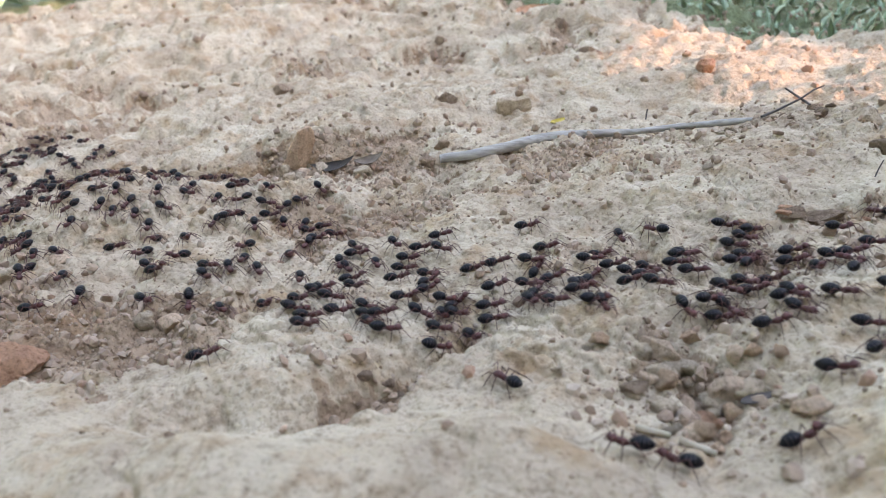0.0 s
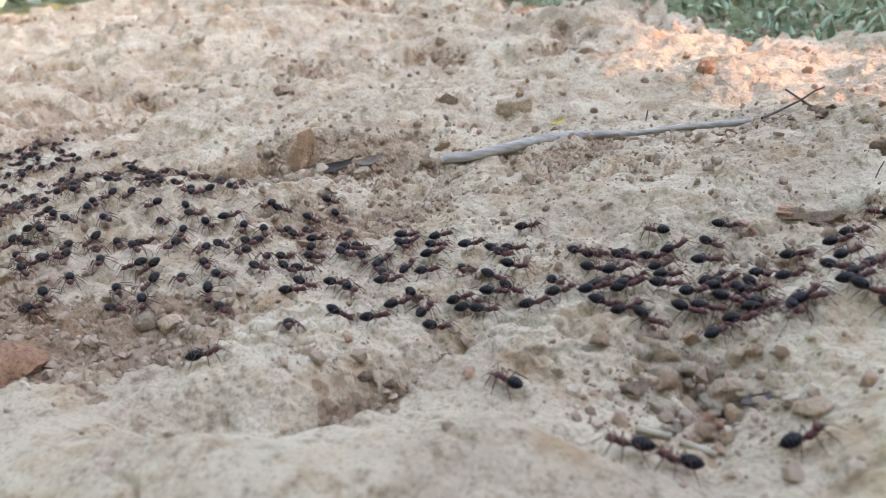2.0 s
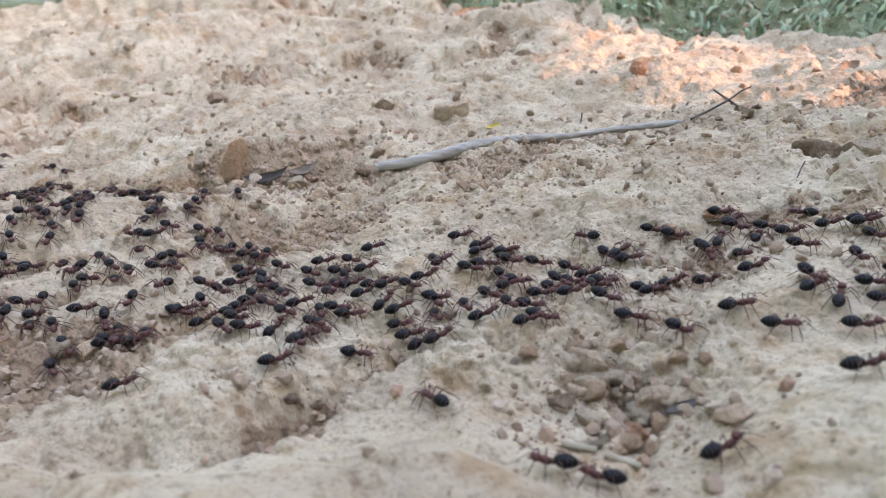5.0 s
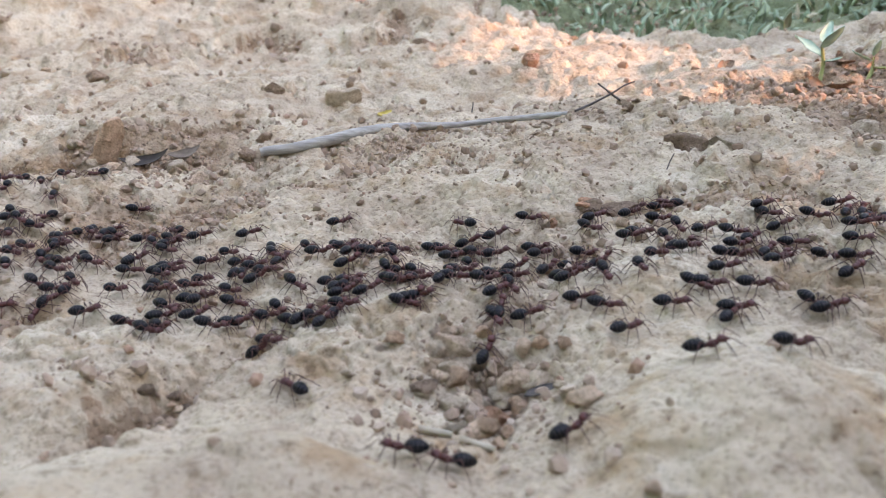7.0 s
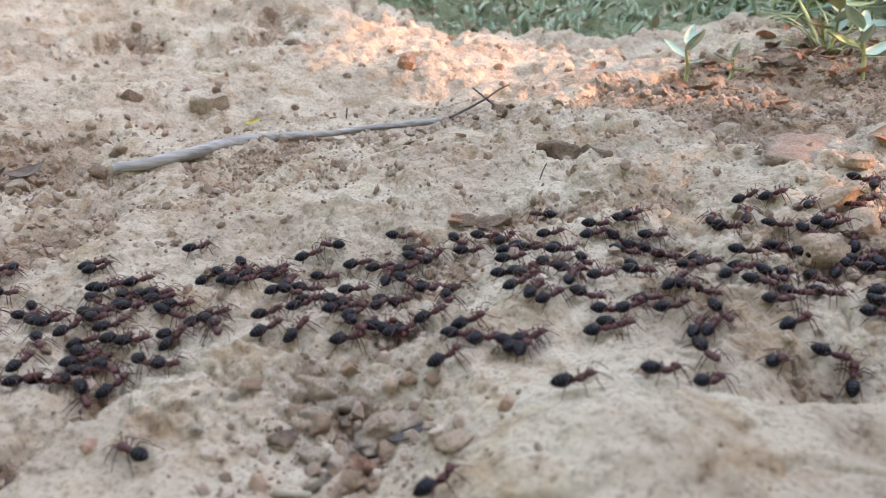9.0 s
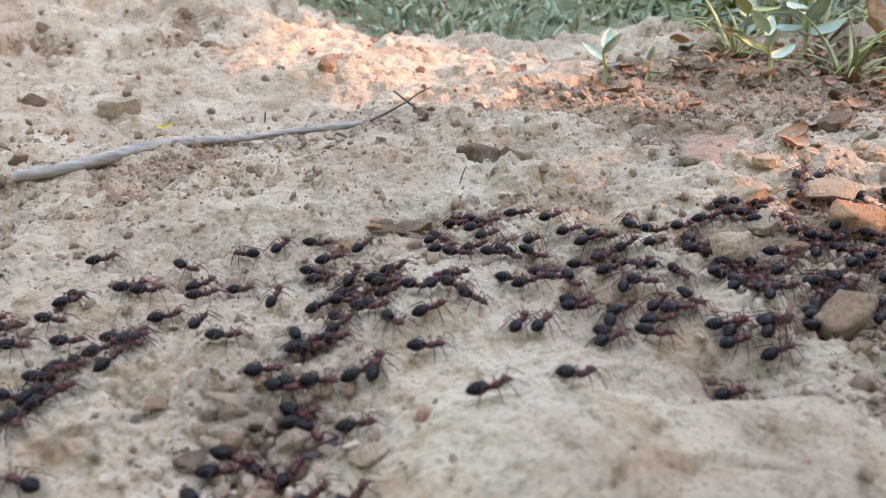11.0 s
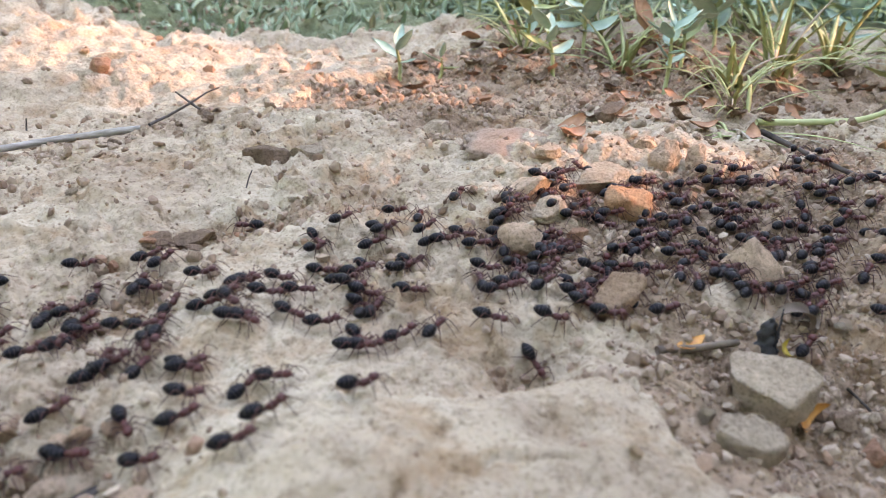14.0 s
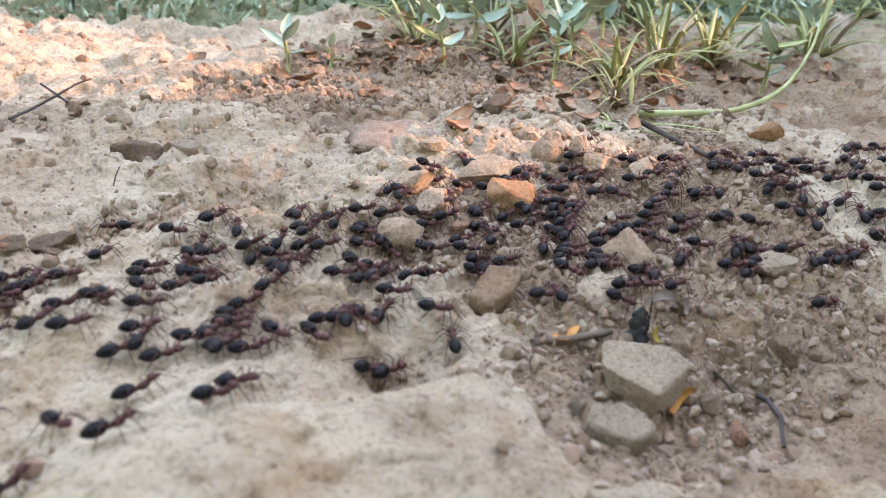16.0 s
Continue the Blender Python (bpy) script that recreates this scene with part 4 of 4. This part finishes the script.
def make_char():
    ob = broken_stone(0.1350, 0.0888, [(-2.2, 0, -1), (2.2, 0, -1), (0, -1.8, -1), (0, 2, -1), (-1.6, 0, 6), (0, 0.5, 8.3), (1.5, 0, 7.3), (1.9, -0.5, 3)], CHAR,
                      "black charred chip of wood standing on end", 11, -35, "charred_chip", 0.0004)
    ob["category"], ob["group"] = "charcoal", "wood scraps"
    bm = bmesh.new()
    curled_leaf(bm, 0.0115, 0.0030, -2.9, 31, 0.6)
    bark = link("bark", bm, BARK, ob, "curled brown bark")
    bark.matrix_basis = pose(0.0048, 0.0012, 0.0088, 8, 12, 10)


make_char()


def make_litter():
    """Small brown leaf scraps at the foot of the plants."""
    rng = random.Random(23)
    kinds = []
    for n in range(5):
        bm = bmesh.new()
        curled_leaf(bm, 0.011, rng.uniform(0.004, 0.007), rng.uniform(0.8, 2.4), 50 + n)
        kinds.append(link("leaf_scrap", bm, DEAD if n % 3 else CLOD))
    n = 0
    while n < 298:
        x, y = rng.uniform(0.12, 0.45), rng.uniform(0.16, 0.42)
        d = float(hump(x, y, 0.20, 0.282, 0.055, 0.032, 1.0) + hump(x, y, 0.30, 0.25, 0.09, 0.07, 0.9) + hump(x, y, 0.21, 0.175, 0.02, 0.02, 0.35))
        if rng.random() > d:
            continue
        ob = kinds[n] if n < 5 else kinds[n % 5].copy()
        if n >= 5:
            scene.collection.objects.link(ob)
        ob.matrix_basis = pose(x, y, height(x, y) + 0.0012, rng.uniform(-35, 35), rng.uniform(-30, 30), rng.uniform(0, 360)) @ Matrix.Scale(rng.uniform(0.45, 1.05), 4)
        tagged(ob, "dry red-brown leaf scrap on the ground", "leaf", group="leaf litter")
        n += 1


make_litter()


# ---- plants ----
def blade_mesh(bm, base, way, long, wide, bend, lift, steps=9):
    """A grass blade with a folded midrib, that rises and then bends over."""
    way = Vector((way[0], way[1], 0)).normalized()
    side = Vector((-way.y, way.x, 0))
    p, a, last = Vector(base), lift, None
    for i in range(steps + 1):
        u = i / steps
        w = wide / 2 * (1 - u ** 2.2) * (0.55 + 0.45 * min(1, u * 5)) + 0.00008
        ahead = way * math.cos(a) + Vector((0, 0, math.sin(a)))
        up = side.cross(ahead)
        ring = [bm.verts.new(p - side * w - up * w * 0.15), bm.verts.new(p - up * w * 0.55), bm.verts.new(p + side * w - up * w * 0.15), bm.verts.new(p - up * w * 0.40)]
        if last:
            for k in range(4):
                bm.faces.new((last[k], last[(k + 1) % 4], ring[(k + 1) % 4], ring[k]))
        last = ring
        p = p + ahead * (long / steps)
        a -= bend / steps


def grass_tuft(x, y, count, long, wide, seed, mat=None, label="tuft of thin green grass blades", spreading=0.9):
    rng = random.Random(seed)
    tuft = new("grass_tuft")
    tuft.location = (x, y, height(x, y) - 0.001)
    for n in range(count):
        bm = bmesh.new()
        a = rng.uniform(0, 2 * math.pi)
        blade_mesh(bm, (rng.gauss(0, 0.0025), rng.gauss(0, 0.0025), 0), (math.cos(a), math.sin(a)), long * rng.uniform(0.5, 1.2), wide * rng.uniform(0.7, 1.3),
                   rng.uniform(0.4, 1.9), rng.uniform(0.5, 1.5) * spreading)
        link("blade", bm, mat or (BLADE if rng.random() < 0.85 else STRAW), tuft)
    return tagged(tuft, label, "grass", group="grass at the clearing's edge")


def seedling(x, y, tall, leaves, leaf_long, seed, label="small green broad-leaved seedling"):
    rng = random.Random(seed)
    plant = new("seedling")
    plant.location = (x, y, height(x, y) - 0.001)
    bm = bmesh.new()
    top = Vector((rng.uniform(-0.2, 0.2) * tall, rng.uniform(-0.2, 0.2) * tall, tall))
    tube(bm, [(0, 0, 0), tuple(top * 0.5 + Vector((0.001, 0, 0))), tuple(top)], [0.0009, 0.0008, 0.0005], 6)
    link("stem", bm, BLADE, plant)
    for n in range(leaves):
        u = 0.35 + 0.65 * (n + 1) / leaves
        bm = bmesh.new()
        size = leaf_long * rng.uniform(0.5, 0.95)
        curled_leaf(bm, size, size * rng.uniform(0.30, 0.50), rng.uniform(0.3, 0.9), seed * 7 + n, 0.35)
        for v in bm.verts:
            v.co.x += size * 0.5
        leaf = link("leaf", bm, LEAF if rng.random() < 0.75 else BLADE, plant)
        leaf.matrix_basis = Matrix.Translation(top * u) @ pose(0, 0, 0, rng.uniform(-25, 25), rng.uniform(-60, 5), n * 137 + rng.uniform(-30, 30))
    return tagged(plant, label, "plant", group="seedlings at the clearing's edge")


TUFT = grass_tuft(0.222, 0.176, 34, 0.034, 0.0014, 101, spreading=0.28, label="spreading tuft of thin bent grass with dew")
grass_tuft(0.212, 0.170, 14, 0.026, 0.0012, 102, spreading=0.25)
grass_tuft(0.236, 0.190, 19, 0.027, 0.0015, 103)
grass_tuft(0.262, 0.215, 28, 0.040, 0.0017, 104)
grass_tuft(0.300, 0.225, 25, 0.043, 0.0020, 105)
grass_tuft(0.345, 0.235, 22, 0.050, 0.0022, 106)
grass_tuft(0.400, 0.215, 25, 0.058, 0.0025, 107, label="taller grass with pale stalks")
grass_tuft(0.250, 0.262, 22, 0.036, 0.0019, 108)
grass_tuft(0.225, 0.300, 19, 0.032, 0.0019, 109)
grass_tuft(0.290, 0.330, 25, 0.043, 0.0021, 110)
grass_tuft(0.360, 0.300, 25, 0.047, 0.0022, 111)
seedling(0.158, 0.290, 0.014, 4, 0.016, 201, "small seedling with pale green leaves on bare clay")
seedling(0.172, 0.283, 0.010, 3, 0.012, 202)
seedling(0.207, 0.254, 0.018, 5, 0.018, 203, "seedling with blue-green oval leaves")
seedling(0.218, 0.292, 0.022, 6, 0.022, 204)
seedling(0.245, 0.285, 0.026, 7, 0.024, 205)
seedling(0.270, 0.250, 0.024, 7, 0.022, 206)
seedling(0.238, 0.225, 0.026, 7, 0.016, 207, "upright seedling with light green shoots")
seedling(0.310, 0.270, 0.028, 7, 0.026, 208)
seedling(0.345, 0.270, 0.028, 7, 0.026, 209)
seedling(0.290, 0.385, 0.030, 7, 0.028, 210)
seedling(0.245, 0.350, 0.026, 6, 0.026, 211)
seedling(0.390, 0.330, 0.032, 8, 0.030, 212)
seedling(0.330, 0.195, 0.022, 6, 0.020, 213)


def fill_green():
    """More tufts and seedlings, thicker with distance from the bare clay."""
    rng = random.Random(61)
    n = 0
    while n < 84:
        x, y = rng.uniform(0.22, 0.56), rng.uniform(0.20, 0.46)
        if y < 0.275 - 0.25 * (x - 0.22) + 0.02 or (x < 0.25 and y < 0.30):
            continue
        if n % 3:
            grass_tuft(x, y, 10, rng.uniform(0.022, 0.044), rng.uniform(0.0018, 0.0034), 500 + n, spreading=0.7)
        else:
            seedling(x, y, rng.uniform(0.016, 0.032), 8, rng.uniform(0.018, 0.030), 600 + n)
        n += 1


fill_green()


def long_blade():
    base = height(0.228, 0.171)
    line = smooth_line([(0.226, 0.172, base + 0.002), (0.242, 0.164, base + 0.003), (0.262, 0.160, base + 0.004), (0.290, 0.162, base + 0.010), (0.315, 0.170, base + 0.022), (0.330, 0.178, base + 0.033)], 26)
    bm = bmesh.new()
    tube(bm, [tuple(p - np.array(TUFT.location)) for p in line], [0.0011 * (1 - (i / 26) ** 2 * 0.8) for i in range(26)], 7)
    return link("stem", bm, BLADE, TUFT, "long green grass stem arching over the ground")


long_blade()


def make_far_grass():
    """Low green growth behind the bare clay."""
    rng = random.Random(31)
    bm = bmesh.new()
    n = 0
    while n < 26000:
        far = rng.random() ** 2.4
        y = 0.32 + 2.6 * far
        x = rng.uniform(-1.4, 2.2) * (0.35 + far)
        edge = float(growth_edge(x))
        if y < edge + rng.random() ** 2 * 0.07:
            continue
        a = rng.uniform(0, 6.28)
        grow = 1 + 0.8 * far
        blade_mesh(bm, (x, y, height(x, y) - 0.002), (math.cos(a), math.sin(a)), rng.uniform(0.005, 0.015) * grow, rng.uniform(0.002, 0.006) * grow, rng.uniform(0.3, 1.6), rng.uniform(0.5, 1.5), 2)
        n += 1
    return tagged(link("far_grass", bm, FAR_GRASS), "low green grass and weeds behind the bare clay", "grass", kind="stuff")


make_far_grass()


# ---- unseen shrub, added to shade the ground ----
# made-up shade caster; its leaves leave chosen sun patches free
def make_shade_shrub():
    rng = random.Random(77)
    across = Vector((-math.sin(SUN_AZ), math.cos(SUN_AZ), 0))
    above = TO_SUN.cross(across)
    above = above if above.z > 0 else -above
    # where the crown is left open so that the sun gets through to the ground
    lit = [[(0.030, 0.490), (0.030, 0.360), (0.080, 0.308), (0.100, 0.282), (0.140, 0.237), (0.175, 0.250), (0.180, 0.320), (0.140, 0.390), (0.100, 0.470)],
           [(-0.105, 0.505), (-0.055, 0.500), (-0.055, 0.520), (-0.105, 0.525)],
           [(0.124, 0.168), (0.160, 0.164), (0.190, 0.184), (0.180, 0.208), (0.132, 0.194)],
           [(0.122, 0.136), (0.156, 0.129), (0.160, 0.147), (0.126, 0.152)],
           [(0.106, 0.131), (0.120, 0.128), (0.122, 0.140), (0.108, 0.142)],
           [(0.117, 0.148), (0.134, 0.146), (0.136, 0.156), (0.119, 0.158)],
           [(0.132, 0.108), (0.158, 0.102), (0.160, 0.112), (0.134, 0.118)],
           [(0.100, 0.109), (0.122, 0.103), (0.124, 0.110), (0.102, 0.116)],
           [(0.142, 0.150), (0.192, 0.138), (0.198, 0.160), (0.150, 0.174)],
           [(0.200, 0.200), (0.260, 0.190), (0.262, 0.225), (0.205, 0.235)],
           [(0.235, 0.235), (0.300, 0.225), (0.310, 0.300), (0.270, 0.310)]]

    def sunlit(p):
        """Whether the shadow of p would fall on one of those places."""
        d = (p.z - 0.013) / TO_SUN.z
        x, y = p.x - TO_SUN.x * d, p.y - TO_SUN.y * d
        if not (-0.13 < x < 0.32 and 0.09 < y < 0.55):
            return False
        for ring in lit:
            inside = False
            for (ax, ay), (bx, by) in zip(ring, ring[1:] + ring[:1]):
                if (ay > y) != (by > y) and x < (bx - ax) * (y - ay) / (by - ay) + ax:
                    inside = not inside
            if inside:
                return True
        return False

    shrub = new("shrub")
    centre = TO_SUN * 1.3
    shrub.location = (centre.x, centre.y, 0)
    crown = bmesh.new()
    n = 0
    while n < 24000:
        a, b = rng.uniform(-1.0, 1.5), rng.uniform(-0.45, 0.50)
        size = rng.choice((0.02, 0.03, 0.04, 0.06, 0.09, 0.12))
        p = TO_SUN * rng.uniform(1.0, 1.6) + across * a + above * b
        if p.z < 0.06:
            continue
        face = Euler([rng.uniform(0, 6.28) for _ in range(3)]).to_matrix()
        tip, wide = face @ Vector((size * 0.5, 0, 0)), face @ Vector((0, size * 0.3, 0))
        fold = face @ Vector((0, 0, size * 0.08))
        n += 1
        corners = (p - tip, p + wide + fold, p + tip, p - wide + fold)
        if any(sunlit(c) for c in (p, *corners, *((c + p) / 2 for c in corners))):
            continue
        v = [crown.verts.new(c - Vector(shrub.location)) for c in corners]
        crown.faces.new((v[0], v[1], v[2]))
        crown.faces.new((v[0], v[2], v[3]))
    # small leaves that fill up round the openings
    for _ in range(13000):
        size = rng.uniform(0.014, 0.028)
        p = Vector((rng.uniform(-0.22, 0.36), rng.uniform(0.08, 0.62), 0.013)) + TO_SUN * rng.uniform(0.95, 1.35)
        face = Euler([rng.uniform(0, 6.28) for _ in range(3)]).to_matrix()
        tip, wide = face @ Vector((size * 0.5, 0, 0)), face @ Vector((0, size * 0.3, 0))
        corners = (p - tip, p + wide, p + tip, p - wide)
        if sunlit(p) or any(sunlit(c) for c in corners):
            continue
        crown.faces.new([crown.verts.new(c - Vector(shrub.location)) for c in corners])
    link("crown", crown, HEDGE_LEAF, shrub, smooth=False)
    for k in range(7):
        bm = bmesh.new()
        a = -1.1 + 0.45 * k
        foot = across * a * 0.8
        end = across * a + Vector((0, 0, 1.15))
        tube(bm, [tuple(foot), tuple(foot.lerp(end, 0.5) + Vector((0.02, 0.02, 0))), tuple(end)], [0.016, 0.011, 0.004], 8)
        link("stem", bm, TWIG, shrub)
    return tagged(shrub, "unseen leafy shrub added to shade the clay ground", "shrub")


make_shade_shrub()


def make_unseen_hedge(name, ends, tall, count, seed, label):
    """A made-up leafy hedge along a line, out of the camera's sight, added to keep low light off the ground."""
    rng = random.Random(seed)
    (ax, ay), (bx, by) = ends
    hedge = new(name)
    hedge.location = ((ax + bx) / 2, (ay + by) / 2, 0)
    bm = bmesh.new()
    for _ in range(count):
        u = rng.random()
        p = Vector((ax + (bx - ax) * u + rng.gauss(0, 0.12), ay + (by - ay) * u + rng.gauss(0, 0.12), rng.uniform(0.02, tall) * rng.uniform(0.85, 1.1))) - hedge.location
        size = rng.uniform(0.08, 0.20)
        face = Euler([rng.uniform(0, 6.28) for _ in range(3)]).to_matrix()
        tip, wide, fold = face @ Vector((size * 0.5, 0, 0)), face @ Vector((0, size * 0.3, 0)), face @ Vector((0, 0, size * 0.08))
        v = [bm.verts.new(p - tip), bm.verts.new(p + wide + fold), bm.verts.new(p + tip), bm.verts.new(p - wide + fold)]
        bm.faces.new((v[0], v[1], v[2]))
        bm.faces.new((v[0], v[2], v[3]))
    link("crown", bm, HEDGE_LEAF, hedge, smooth=False)
    for k in range(6):
        u = (k + 0.5) / 6
        foot = Vector((ax + (bx - ax) * u, ay + (by - ay) * u, 0)) - hedge.location
        bm = bmesh.new()
        tube(bm, [tuple(foot), tuple(foot + Vector((0.03, 0.02, tall * 0.5))), tuple(foot + Vector((-0.02, 0.03, tall)))], [0.03, 0.02, 0.006], 8)
        link("stem", bm, TWIG, hedge)
    return tagged(hedge, label, "hedge")


# light blockers added all round, so that sky light comes mostly from above
make_unseen_hedge("hedge", ((-2.0, -1.2), (1.7, -1.5)), 2.2, 5200, 301, "unseen tall hedge added behind the camera to block low light")
make_unseen_hedge("hedge", ((-2.0, -1.2), (-2.2, 1.4)), 2.0, 3800, 302, "unseen tall hedge added at the side to block low light")
make_unseen_hedge("hedge", ((-2.4, 1.5), (2.8, 2.2)), 1.2, 4600, 303, "green bushes added at the far edge of the grass to block low light")


# ---- movement ----
def motions():
    seconds = np.arange(33) * 0.5
    for ant, (s0, u, pace, phase) in MARCH:
        along = s0 + pace * seconds
        x, x2 = np.interp(along, TS, TX), np.interp(along + 0.004, TS, TX)
        y, y2 = trail_y(x), trail_y(x2)
        h = np.arctan2(y2 - y, x2 - x)
        stray = 0.042 * abs(math.sin(3 * phase)) if -0.40 < s0 < -0.26 and phase > 1.8 else 0.0
        off = u * trail_half(x) - stray * np.exp(-(((x - 0.025) / 0.040) ** 2)) + 0.0012 * np.sin(1.7 * seconds + phase)
        px, py = x - np.sin(h) * off, y + np.cos(h) * off
        h = h - 0.55 / (1 + np.exp((x + 0.065) / 0.012))
        poses = ant_poses(px, py, h + 0.36 * np.sin(2.3 * seconds + 2 * phase) + 1.0 * math.sin(5 * phase) ** 3)
        walk(ant, list(zip(seconds.tolist(), poses)))
    # the legs step in two sets of three; ants of one build share their gait
    gait = {}
    for ant in ANTS:
        for n, leg in enumerate(sorted((c for c in ant.children if c.name.startswith("leg")), key=lambda c: (-c.location.x, c.location.y))):
            set_of = (n % 2 + n // 2) % 2
            rows = [(k * 0.1, Matrix.Translation(leg.location) @ pose(0, 0, 0, 0, 0, 17 * math.sin(20 * k * 0.1 + math.pi * set_of))) for k in range(161)]
            walk(leg, rows)
            gait[leg.data] = leg
    for ant, _ in MARCH[4:]:
        for leg in ant.children:
            if leg.data in gait:
                keys = gait[leg.data].animation_data
                leg.rotation_mode = "QUATERNION"
                leg.animation_data_create()
                leg.animation_data.action = keys.action
                leg.animation_data.action_slot = keys.action_slot


motions()
